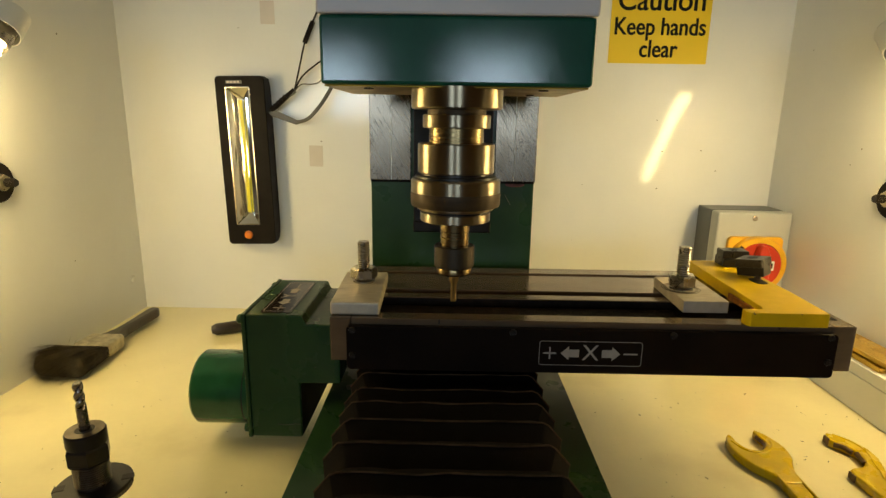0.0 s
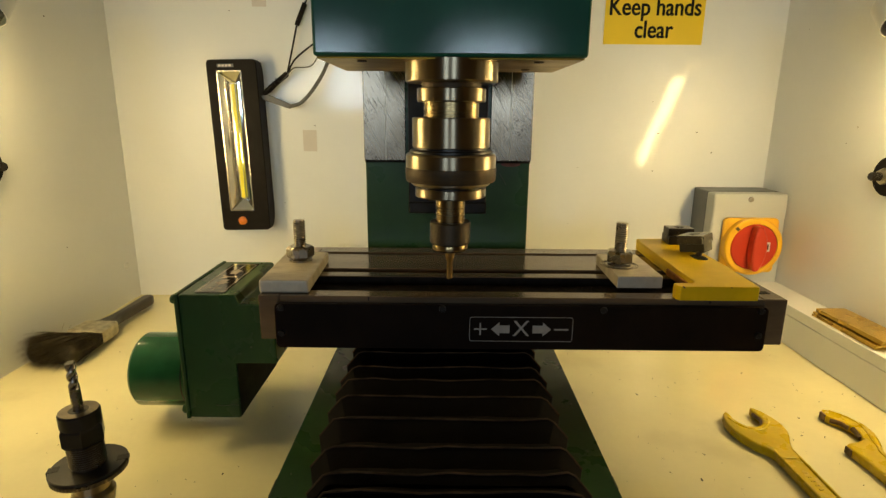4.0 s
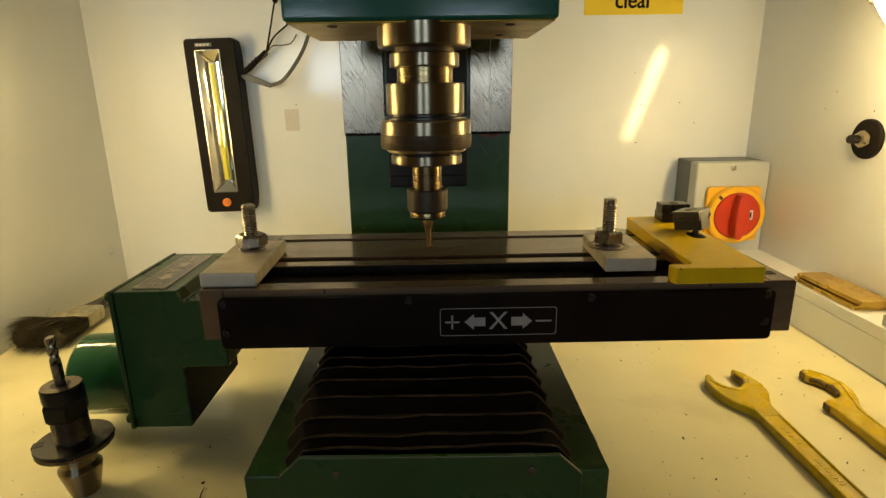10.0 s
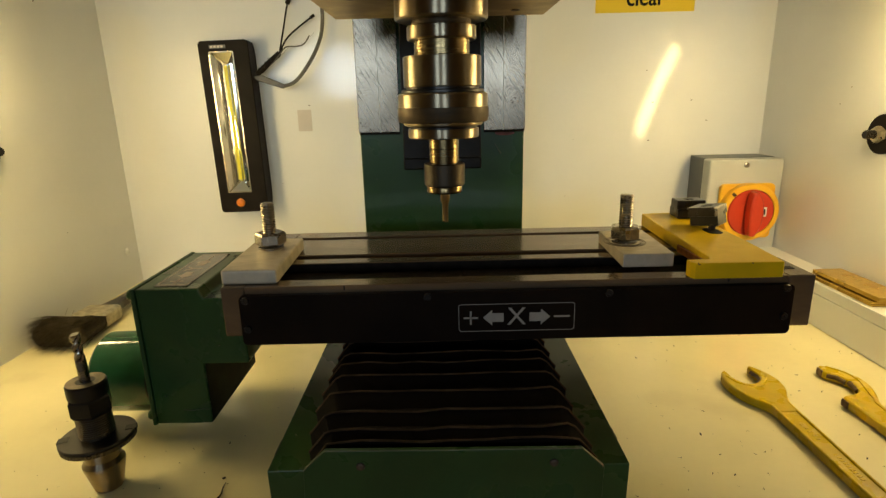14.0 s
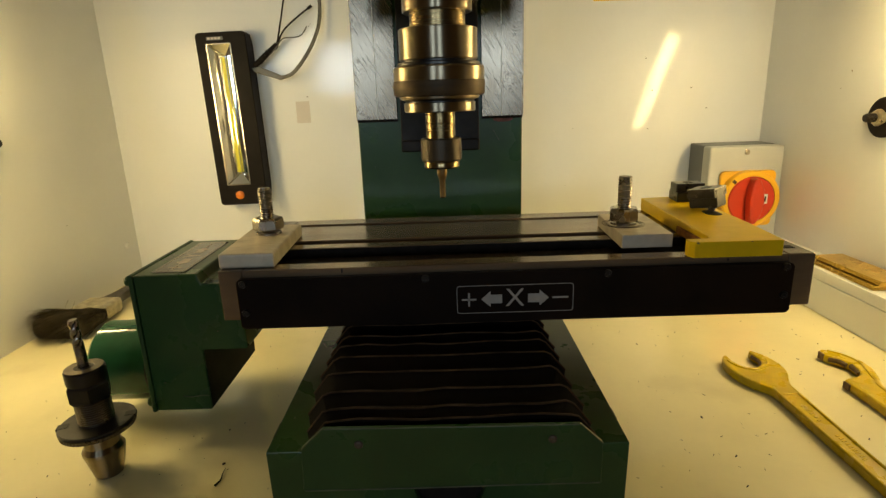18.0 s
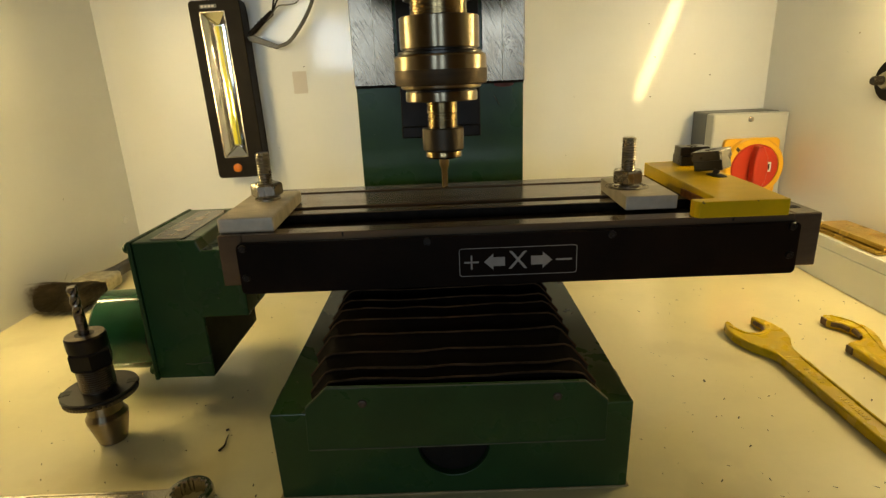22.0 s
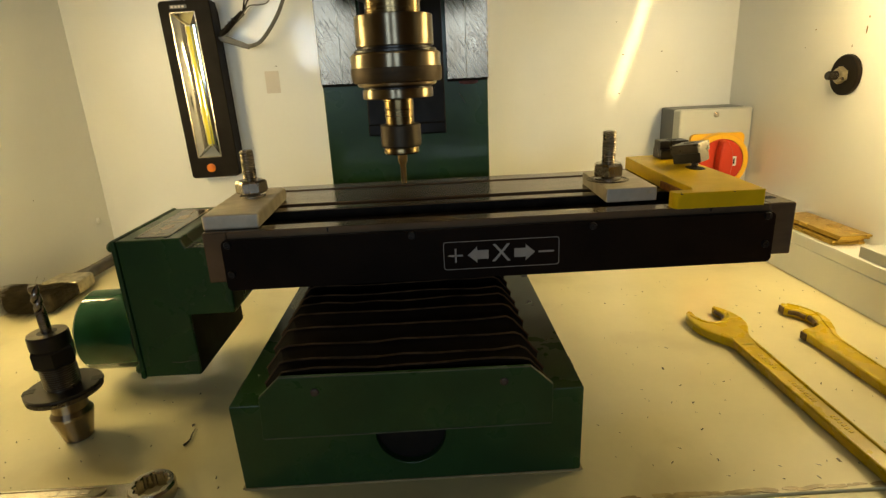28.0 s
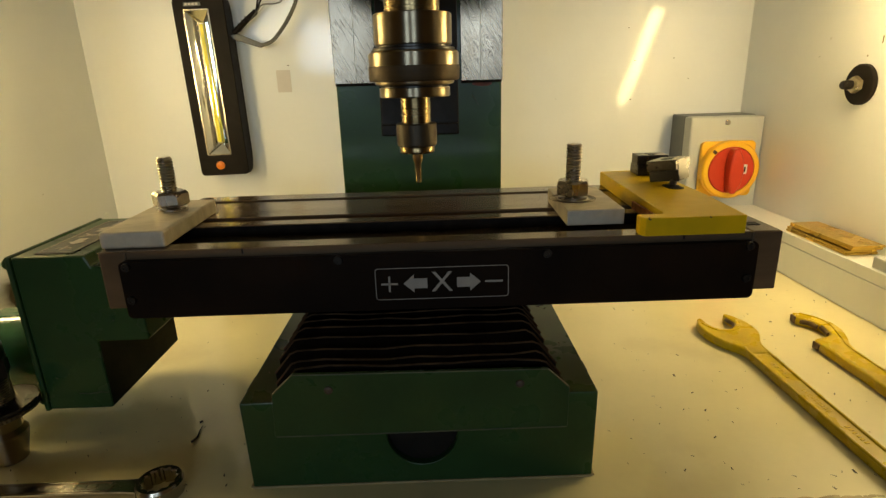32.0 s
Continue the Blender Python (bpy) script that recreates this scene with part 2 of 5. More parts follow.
RUBBER = material("black_bellows_cloth", (0.0048, 0.0030, 0.0020), rough=0.8, vary=0.4, scale=50, fine=900, bump=0.3, spec=0.06)
RUBBER_EDGE = material("worn_bellows_edge", (0.090, 0.052, 0.026), rough=0.7, vary=0.7, scale=60, fine=700, bump=0.3, spec=0.1)
YELLOW = material("yellow_painted_steel", (0.75, 0.485, 0.004), rough=0.38, vary=0.14, scale=40, fine=300, bump=0.08, stain=0.16, spec=0.16)
YELLOW_TOOL = material("yellow_enamelled_steel", (0.66, 0.46, 0.003), rough=0.28, vary=0.22, scale=60, fine=220, bump=0.12, stain=0.35, spec=0.4)
YELLOW_PLASTIC = material("yellow_plastic", (0.86, 0.46, 0.02), rough=0.35, vary=0.06, scale=20, fine=300, bump=0.03)
RED_PLASTIC = material("red_plastic", (0.56, 0.048, 0.018), rough=0.33, vary=0.08, scale=20, fine=300, bump=0.03, spec=0.35)
ORANGE = material("orange_rubber", (0.76, 0.21, 0.01), rough=0.4, vary=0.1, scale=40, fine=300, bump=0.05)
GREY_PLASTIC = material("light_grey_plastic", (0.52, 0.52, 0.49), rough=0.4, vary=0.06, scale=20, fine=400, bump=0.06)
DARK_GREY = material("grey_box_plastic", (0.125, 0.13, 0.135), rough=0.45, vary=0.08, scale=20, fine=400, bump=0.06)
COVER_GREY = material("pale_grey_painted_cover", (0.70, 0.67, 0.67), rough=0.4, vary=0.06, scale=20, fine=300, bump=0.05)
STICKER = material("grey_paper_label", (0.66, 0.615, 0.59), rough=0.6, vary=0.06, scale=40, fine=500, bump=0.05)
SIGN_YELLOW = material("sign_yellow", (0.82, 0.58, 0.01), rough=0.4, vary=0.04, scale=20, fine=300, bump=0.02)
INK = material("black_print", (0.012, 0.011, 0.009), rough=0.6, vary=0.1, bump=0, spec=0.1)
WHITE_INK = material("pale_grey_print", (0.42, 0.36, 0.30), rough=0.5, vary=0.15, scale=150, bump=0)
MIRROR = material("chrome_reflector", (0.80, 0.80, 0.78), rough=0.07, metal=1, vary=0.04, scale=20, fine=200, bump=0.02, rough_vary=0.03)
CHROME = material("chrome_vanadium_steel", (0.55, 0.50, 0.41), rough=0.20, metal=1, vary=0.15, scale=60, fine=400, bump=0.05)
LED = material("yellow_led_phosphor", (0.84, 0.72, 0.02), rough=0.4, vary=0.05, scale=50, bump=0.02)
BRASS = material("aged_brass", (0.66, 0.42, 0.06), rough=0.26, metal=0.7, vary=0.25, scale=50, fine=300, bump=0.1, stain=0.25)
BRISTLE = material("dark_bristles", (0.095, 0.072, 0.036), rough=0.65, vary=0.6, scale=80, fine=900, bump=0.5, spec=0.2)
BRISTLE_PALE = material("pale_bristle_tips", (0.20, 0.16, 0.10), rough=0.6, vary=0.5, scale=80, fine=900, bump=0.5)
FERRULE = material("tarnished_ferrule", (0.66, 0.60, 0.44), rough=0.36, metal=0.6, vary=0.45, scale=90, fine=300, bump=0.3, stain=0.6)
HANDLE = material("dark_varnished_handle", (0.035, 0.026, 0.020), rough=0.35, vary=0.4, scale=30, fine=300, bump=0.08)
LAMP_WHITE = material("white_lamp_enamel", (0.75, 0.75, 0.73), rough=0.35, vary=0.04, scale=20, fine=300, bump=0.03)
LAMP_GLASS = glow("lit_lamp_tube", (1.0, 0.768, 0.342), 57.5)
CLEAR = clear("clear_polycarbonate", (0.97, 0.98, 0.98), 0.0, 1.15)
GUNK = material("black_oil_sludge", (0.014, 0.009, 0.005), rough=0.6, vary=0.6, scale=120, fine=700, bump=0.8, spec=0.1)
SPUN = material("blurred_spinning_steel", (0.060, 0.043, 0.024), rough=0.42, metal=0.4, vary=0.1, scale=30, bump=0.0, spec=0.3)
SMOKED = material("smoky_plastic", (0.16, 0.15, 0.13), rough=0.25, vary=0.3, scale=60, bump=0.05)
CHIP = material("metal_swarf", (0.075, 0.060, 0.042), rough=0.4, metal=0.6, vary=0.6, scale=300, bump=0.1)
SPUN_GOLD = material("blurred_spinning_cutter", (0.36, 0.25, 0.10), rough=0.30, metal=0.9, vary=0.2, scale=60, bump=0.0)
BEAD = material("yellowed_glue", (0.46, 0.35, 0.15), rough=0.5, vary=0.4, scale=60, fine=300, bump=0.2, stain=0.5)
WORN_EDGE = material("worn_paint_edge", (0.115, 0.13, 0.06), rough=0.5, vary=0.6, scale=50, fine=300, bump=0.2)
MILL = material("grey_cutter_steel", (0.30, 0.27, 0.24), rough=0.26, metal=1, vary=0.3, scale=120, fine=400, bump=0.05)
LABEL_GLOSS = material("glossy_black_label", (0.036, 0.022, 0.014), rough=0.07, rough_vary=0.03, vary=0.3, scale=40, fine=120, bump=0.12, spec=0.5)
FLANK_SHADE = material("flank_shade_colour", (0.020, 0.022, 0.007), rough=0.6, vary=0.6, scale=40, fine=300, bump=0.15, spec=0.1)
BARE_BROWN = material("bare_brown_steel", (0.19, 0.115, 0.045), rough=0.45, metal=0.5, vary=0.6, scale=150, fine=500, bump=0.2)
NUT_TOP = material("dark_ground_steel", (0.060, 0.049, 0.035), rough=0.30, metal=0.7, vary=0.4, scale=90, fine=400, bump=0.1)
NUT_FACE = material("worn_black_steel", (0.20, 0.165, 0.12), rough=0.30, metal=0.9, vary=0.4, scale=90, fine=400, bump=0.1)

# ---------------------------------------------------------------- mesh helpers


def mesh_of(bm, name, mat, smooth=27):
    bmesh.ops.remove_doubles(bm, verts=bm.verts, dist=1e-6)
    bmesh.ops.recalc_face_normals(bm, faces=bm.faces)
    data = bpy.data.meshes.new(name)
    for f in bm.faces:
        f.smooth = True
    for e in bm.edges:
        e.smooth = len(e.link_faces) == 2 and e.calc_face_angle(0) < radians(smooth)
        if e.smooth and e.calc_face_angle(0) > radians(12):
            one, two = (f.calc_area() for f in e.link_faces)
            e.smooth = max(one, two) < 6 * min(one, two)
    bm.to_mesh(data)
    bm.free()
    data.materials.append(mat)
    return data


def part(name, bm, mat, parent, label="", at=None):
    """One mesh under a thing or a part."""
    ob = new(name, mesh_of(bm, name, mat))
    ob.parent = parent
    if at is not None:
        ob.matrix_basis = at
    return tagged(ob, label)


def thing(name, label, category, x=0, y=0, z=0, rz=0, group="", kind=""):
    ob = new(name)
    ob.empty_display_size = 0.02
    ob.matrix_basis = pose(x, y, z, 0, 0, rz)
    return tagged(ob, label, category, group, kind)


def single(name, bm, mat, label, category="", group="", kind="", at=None):
    ob = new(name, mesh_of(bm, name, mat))
    if at is not None:
        ob.matrix_basis = at
    return tagged(ob, label, category, group, kind)


def box(x0, x1, y0, y1, z0, z1, bevel=0.0, bm=None, segments=2):
    own = bmesh.new()
    bmesh.ops.create_cube(own, size=1)
    for v in own.verts:
        v.co = ((x0 + x1) / 2 + v.co.x * (x1 - x0), (y0 + y1) / 2 + v.co.y * (y1 - y0), (z0 + z1) / 2 + v.co.z * (z1 - z0))
    if bevel:
        bmesh.ops.bevel(own, geom=own.edges[:], offset=bevel, segments=segments, affect="EDGES", profile=0.5)
    return joined(own, bm)


def joined(own, bm=None, m=None):
    """own appended to bm, moved by m first."""
    if m is not None:
        own.transform(m)
    if bm is None:
        return own
    data = bpy.data.meshes.new("join")
    own.to_mesh(data)
    own.free()
    bm.from_mesh(data)
    bpy.data.meshes.remove(data)
    return bm


def lathe(profile, steps=48, bm=None, m=None):
    """A solid of revolution round z from (radius, height) pairs."""
    own = bmesh.new()
    rings = []
    for r, z in profile:
        if r < 1e-6:
            rings.append([own.verts.new((0, 0, z))])
        else:
            rings.append([own.verts.new((r * math.cos(2 * math.pi * k / steps), r * math.sin(2 * math.pi * k / steps), z)) for k in range(steps)])
    for a, b in zip(rings, rings[1:]):
        for k in range(steps):
            n = (k + 1) % steps
            quad = [a[k % len(a)], a[n % len(a)], b[n % len(b)], b[k % len(b)]]
            quad = list(dict.fromkeys(quad))
            if len(quad) > 2:
                own.faces.new(quad)
    for ring in (rings[0], rings[-1]):
        if len(ring) > 2:
            own.faces.new(ring)
    return joined(own, bm, m)


def slab(outline, z0, z1, bevel=0.0, bm=None, m=None, segments=2):
    """A flat plate with the given outline of (x, y), from z0 to z1."""
    own = bmesh.new()
    low = [own.verts.new((x, y, z0)) for x, y in outline]
    high = [own.verts.new((x, y, z1)) for x, y in outline]
    own.faces.new(low[::-1])
    own.faces.new(high)
    n = len(outline)
    for k in range(n):
        own.faces.new((low[k], low[(k + 1) % n], high[(k + 1) % n], high[k]))
    if bevel:
        bmesh.ops.recalc_face_normals(own, faces=own.faces)
        bmesh.ops.bevel(own, geom=own.edges[:], offset=bevel, segments=segments, affect="EDGES", profile=0.5)
    return joined(own, bm, m)


def tube(points, r, steps=14, bm=None, taper=1.0):
    """A round bar through the points."""
    own = bmesh.new()
    rings = []
    pts = [Vector(p) for p in points]
    for i, p in enumerate(pts):
        way = (pts[min(i + 1, len(pts) - 1)] - pts[max(i - 1, 0)]).normalized()
        side = way.cross(Vector((0.31, 0.17, 0.93))).normalized()
        up = way.cross(side)
        rad = r * (1 + (taper - 1) * i / (len(pts) - 1))
        rings.append([own.verts.new(p + rad * (math.cos(2 * math.pi * k / steps) * side + math.sin(2 * math.pi * k / steps) * up)) for k in range(steps)])
    for a, b in zip(rings, rings[1:]):
        for k in range(steps):
            own.faces.new((a[k], a[(k + 1) % steps], b[(k + 1) % steps], b[k]))
    own.faces.new(rings[0][::-1])
    own.faces.new(rings[-1])
    return joined(own, bm)


def curve_points(points, count=8):
    """A smooth line through the points (Catmull-Rom)."""
    pts = [Vector(p) for p in points]
    pts = [2 * pts[0] - pts[1]] + pts + [2 * pts[-1] - pts[-2]]
    out = []
    for i in range(1, len(pts) - 2):
        a, b, c, d = pts[i - 1 : i + 3]
        for k in range(count):
            t = k / count
            out.append(0.5 * (2 * b + (c - a) * t + (2 * a - 5 * b + 4 * c - d) * t * t + (3 * b - a - 3 * c + d) * t**3))
    return out + [pts[-2]]


def rounded(x0, x1, y0, y1, r, steps=5):
    out = []
    for cx, cy, a in ((x1 - r, y1 - r, 0), (x0 + r, y1 - r, 90), (x0 + r, y0 + r, 180), (x1 - r, y0 + r, 270)):
        out += [(cx + r * math.cos(radians(a + 90 * k / steps)), cy + r * math.sin(radians(a + 90 * k / steps))) for k in range(steps + 1)]
    return out


def disc_points(cx, cy, r, steps=24, a0=0, a1=360):
    return [(cx + r * math.cos(radians(a0 + (a1 - a0) * k / steps)), cy + r * math.sin(radians(a0 + (a1 - a0) * k / steps))) for k in range(steps + (a1 - a0 < 360))]


def ring_frame(x0, x1, y0, y1, r, w, z0, z1, bm=None, m=None):
    """A thin rounded frame: the outline line of a printed label."""
    own = bmesh.new()
    outer, inner = rounded(x0, x1, y0, y1, r), rounded(x0 + w, x1 - w, y0 + w, y1 - w, max(r - w, w / 2))
    loops = [[own.verts.new((x, y, z)) for x, y in line] for line, z in ((outer, z0), (outer, z1), (inner, z1), (inner, z0))]
    n = len(outer)
    for a, b in zip(loops, loops[1:] + loops[:1]):
        for k in range(n):
            own.faces.new((a[k], a[(k + 1) % n], b[(k + 1) % n], b[k]))
    return joined(own, bm, m)


def bezel(outer, inner, z0, z1, bm=None, m=None):
    """A flat frame between two outlines of as many points."""
    own = bmesh.new()
    loops = [[own.verts.new((x, y, z)) for x, y in line] for line, z in ((outer, z0), (outer, z1 - 0.002), ([(x * 0.975, y * 0.993) for x, y in outer], z1), (inner, z1), (inner, z0))]
    n = len(outer)
    for a, b in zip(loops, loops[1:] + loops[:1]):
        for k in range(n):
            own.faces.new((a[k], a[(k + 1) % n], b[(k + 1) % n], b[k]))
    return joined(own, bm, m)


def lettering(text, size, thick=0.0002, bold=0.0):
    """A mesh of text in the built-in font, centred on the origin in the xy plane."""
    curve = bpy.data.curves.new("text", "FONT")
    curve.body, curve.size, curve.extrude, curve.offset = text, size, thick, bold
    curve.align_x, curve.align_y = "CENTER", "CENTER"
    ob = bpy.data.objects.new("text", curve)
    scene.collection.objects.link(ob)
    bpy.context.view_layer.update()
    data = bpy.data.meshes.new_from_object(ob)
    bm = bmesh.new()
    bm.from_mesh(data)
    bpy.data.objects.remove(ob)
    bpy.data.meshes.remove(data)
    return bm


FACE = pose(0, 0, 0, 90, 0, 0)  # lays the xy plane upright, facing the camera


def hexagon(r, z0, z1, bm=None, m=None, chamfer=0.12):
    """A hexagonal nut with chamfered corners."""
    own = bmesh.new()
    rings = []
    for s, z in ((1 - chamfer, z0), (1, z0 + 0.16 * (z1 - z0)), (1, z1 - 0.16 * (z1 - z0)), (1 - chamfer, z1)):
        rings.append([own.verts.new((s * r * math.cos(math.pi * k / 3), s * r * math.sin(math.pi * k / 3), z)) for k in range(6)])
    for a, b in zip(rings, rings[1:]):
        for k in range(6):
            own.faces.new((a[k], a[(k + 1) % 6], b[(k + 1) % 6], b[k]))
    own.faces.new(rings[0][::-1])
    own.faces.new(rings[-1])
    return joined(own, bm, m)


def thread(r, z0, z1, pitch=0.0015):
    """The profile of a threaded bar."""
    out, z = [(0, z0), (r * 0.85, z0)], z0
    while z < z1 - pitch:
        out += [(r, z + pitch * 0.5), (r * 0.84, z + pitch)]
        z += pitch
    return out + [(r * 0.8, z1), (0, z1)]

# ---------------------------------------------------------------- enclosure
XW, XE, YB, YF, TOP = -0.509, 0.503, 0.586, -0.034, 0.80


def structure(name, bm, mat, label):
    return single(name, bm, mat, label, "", "", "structure")


structure("floor", box(XW, XE, YF, YB, -0.018, 0.0), FLOOR, "white melamine enclosure floor littered with metal chips")
structure("floor_lip", box(XW, XE, YF - 0.10, YF - 0.0006, -0.022, -0.0015, 0.001), FLOOR, "white front lip of the enclosure floor with brown stains")
structure("wall_north", box(XW - 0.018, XE + 0.018, YB, YB + 0.018, -0.018, TOP), WALL, "glossy cream white melamine back wall")
structure("wall_west", box(XW - 0.018, XW, YF - 0.10, YB, -0.018, TOP), WALL, "cream white melamine side wall of the enclosure")
structure("wall_east", box(XE, XE + 0.018, YF - 0.10, YB, -0.018, TOP), WALL, "cream white melamine side wall of the enclosure")
structure("ceiling", box(XW - 0.018, XE + 0.018, YF - 0.02, YB + 0.018, TOP, TOP + 0.018), WALL, "white melamine enclosure ceiling")
# the room in front of the enclosure
structure("wall_room_south", box(-1.3, 1.3, -2.56, -2.5, -0.0235, 1.5), ROOM, "plain pale room wall")
structure("wall_room_west", box(-1.36, -1.3, -2.5, 0.75, -0.0235, 1.5), ROOM, "plain pale room wall")
structure("wall_room_east", box(1.3, 1.36, -2.5, 0.75, -0.0235, 1.5), ROOM, "plain pale room wall")
structure("wall_room_north", box(-1.3, 1.3, 0.75, 0.8, -0.0235, 1.5), ROOM, "plain pale room wall")
structure("floor_room", box(-1.36, 1.36, -2.56, 0.8, -0.084, -0.0235), ROOM, "plain pale surface on which the enclosure stands")
structure("ceiling_room", box(-1.36, 1.36, -2.56, 0.8, 1.5, 1.56), ROOM, "plain pale room ceiling")
for n, (x0, x1) in enumerate(((-0.83, -0.42), (0.02, 0.41))):
    structure("window_%d" % (n + 1), bezel(rounded(x0 - 0.05 - (x0 + x1) / 2, x1 + 0.05 - (x0 + x1) / 2, -0.21, 0.21, 0.01), rounded(x0 - (x0 + x1) / 2, x1 - (x0 + x1) / 2, -0.165, 0.165, 0.005), 0.0, 0.05, None, Matrix.Translation(((x0 + x1) / 2, -2.498, 0.485)) @ pose(0, 0, 0, -90, 0, 0)), LAMP_WHITE, "white window frame in the room wall")
# ledge along the east wall
LEDGE = 0.054
ledge = box(0.457, XE - 0.0005, YF, YB - 0.0005, 0.0, LEDGE - 0.014, 0.0008)
box(0.4575, XE - 0.0005, YF, YB - 0.0005, LEDGE - 0.0135, LEDGE, 0.0008, ledge)
structure("trim", ledge, WALL, "white melamine ledge with a groove along its side")

# ---------------------------------------------------------------- milling machine
mill = thing("milling_machine", "green bench milling machine with steel spindle and black bellows", "milling machine")

# base
BASE = 0.0648
MOON = [(0.0225 * math.cos(radians(a)), 0.0382 + 0.0240 * math.sin(radians(a))) for a in range(360, 179, -10)]
base_line = [(-0.1120, 0.0), (0.1105, 0.0), (0.1105, BASE), (0.0225, BASE)] + MOON + [(-0.0225, BASE), (-0.1120, BASE)]
shape = slab(base_line, 0.0, 0.4455, 0.0007, None, Matrix.Translation((0, 0.44, 0)) @ FACE)
# the casting's front leans out a little towards the top
for v in shape.verts:
    if v.co.y < 0.2:
        v.co.y += 0.0030 * (BASE - v.co.z) / BASE
base = part("base", shape, GREEN_FLAT, mill, "dark green painted base casting")
# a folded sheet held clear of the casting carries the front end of the bellows
panel_line = [(-0.0779, 0.0697), (0.0812, 0.0697), (0.0815, 0.0941), (0.0695, 0.1055), (-0.0649, 0.1070), (-0.0769, 0.0958)]
front = part("front_panel", slab(panel_line, 0.0, 0.0028, 0.0004, None, Matrix.Translation((0, -0.0440, 0)) @ FACE), GREEN_FLAT, base, "green sheet panel holding the bellows")
part("panel_flange", box(-0.0770, 0.0803, -0.0439, -0.0056, 0.0698, 0.0716), GREEN_FLAT, base, "sheet flange from the panel back to the casting")
for s in (-1, 1):
    part("flange_bracket", box(s * 0.060 - 0.008, s * 0.060 + 0.008, -0.0056, 0.012, BASE + 0.0002, 0.0697), GREEN_FLAT, base)
for x in (-0.0466, 0.0549):
    part("panel_screw", lathe([(0, 0), (0.0024, 0), (0.0022, 0.0007), (0.0010, 0.0010), (0, 0.0007)], 16), IRON, base, "rusty screw head", pose(x, -0.0468, 0.0974, 90, 0, 0))
# black block set into the opening stands in for the shade inside
part("hole_shade_block", box(-0.0224, 0.0224, 0.0020, 0.0160, 0.0144, 0.0640), OILY, base, "black block for the shade inside the half-round opening")
part("worn_edge", tube([(-0.0770, -0.0468, 0.0698), (-0.0260, -0.0469, 0.0697), (0.0270, -0.0469, 0.0699), (0.0806, -0.0468, 0.0698)], 0.0004, 8), WORN_EDGE, base, "paint worn off along the panel's edge")
part("worn_edge", tube([(-0.0766, -0.0467, 0.0956), (-0.0648, -0.0467, 0.1070), (0.0694, -0.0467, 0.1055), (0.0812, -0.0467, 0.0941)], 0.0003, 8), WORN_EDGE, base)
for x in (-0.1124, 0.1109):
    part("glue_bead", tube([(x, -0.0030, 0.0004), (x, 0.05, 0.0004), (x, 0.43, 0.0004)], 0.0013, 8), BEAD, base, "yellowed glue along the foot")
part("glue_bead", tube([(-0.1120, -0.0030, 0.0003), (0.0, -0.0028, 0.0003), (0.1105, -0.0030, 0.0003)], 0.0008, 8), BEAD, base)
for x, y in ((-0.103, 0.36), (0.103, 0.36)):
    part("base_bolt", lathe([(0, 0), (0.0035, 0), (0.0033, 0.0016), (0, 0.0018)], 16), GREEN_FLAT, base, "", pose(x, y, BASE))

# column and its ways
part("column", box(-0.0868, 0.0868, 0.3000, 0.376, BASE + 0.0002, 0.79, 0.0012), GREEN_FLAT, mill, "dark green painted column")
for s in (-1, 1):
    way = part("slideway", box(min(s * 0.0442, s * 0.0876), max(s * 0.0442, s * 0.0876), 0.2972, 0.3000 - 0.0004, 0.2500, 0.79, 0.0006), GROUND, mill, "scraped steel slideway with scratches")
    # one dark strip paints both the oil and the shadow under the edge
    part("oil_shade_line", box(min(s * 0.0442, s * 0.0870), max(s * 0.0442, s * 0.0870), 0.2985, 0.2998, 0.2478, 0.2499), GUNK, way, "dark oil and painted shade along the lower edge")
    part("gib_line", box(s * 0.0648 - 0.0003, s * 0.0648 + 0.0003, 0.2968, 0.2972 - 0.0001, 0.2502, 0.79), ALU, way, "thin pale gib edge")

part("rust_mark", slab(disc_points(0.0, 0.0, 0.0105, 14), 0, 0.0004, 0, None, Matrix.Translation((0.0665, 0.2999, 0.2468)) @ FACE @ Matrix.Diagonal((1, 0.26, 1, 1))), material("red_primer", (0.16, 0.045, 0.03), rough=0.6, vary=0.5, scale=120), mill, "reddish primer showing through the paint")

for pts in ([(0.0560, 0.2998, 0.2360), (0.0590, 0.2998, 0.2310), (0.0625, 0.2998, 0.2250)], [(-0.0720, 0.2998, 0.2010), (-0.0714, 0.2998, 0.2004)]):
    part("paint_scratch", tube(pts, 0.0004, 8), WORN_EDGE, mill, "pale scratch in the column's paint")
for x, y, dx, dy in ((0.1030, 0.125, 0.0012, 0.0012), (0.1000, 0.061, 0.0012, -0.001), (-0.1030, 0.031, -0.0010, 0.0014), (0.1100, 0.020, 0.0, 0.012), (-0.1115, 0.010, 0.0, 0.016)):
    part("paint_nick", tube([(x, y, BASE + 0.0001), (x + dx, y + dy, BASE + 0.0001)], 0.0005, 8), WORN_EDGE, base, "pale nick in the paint")
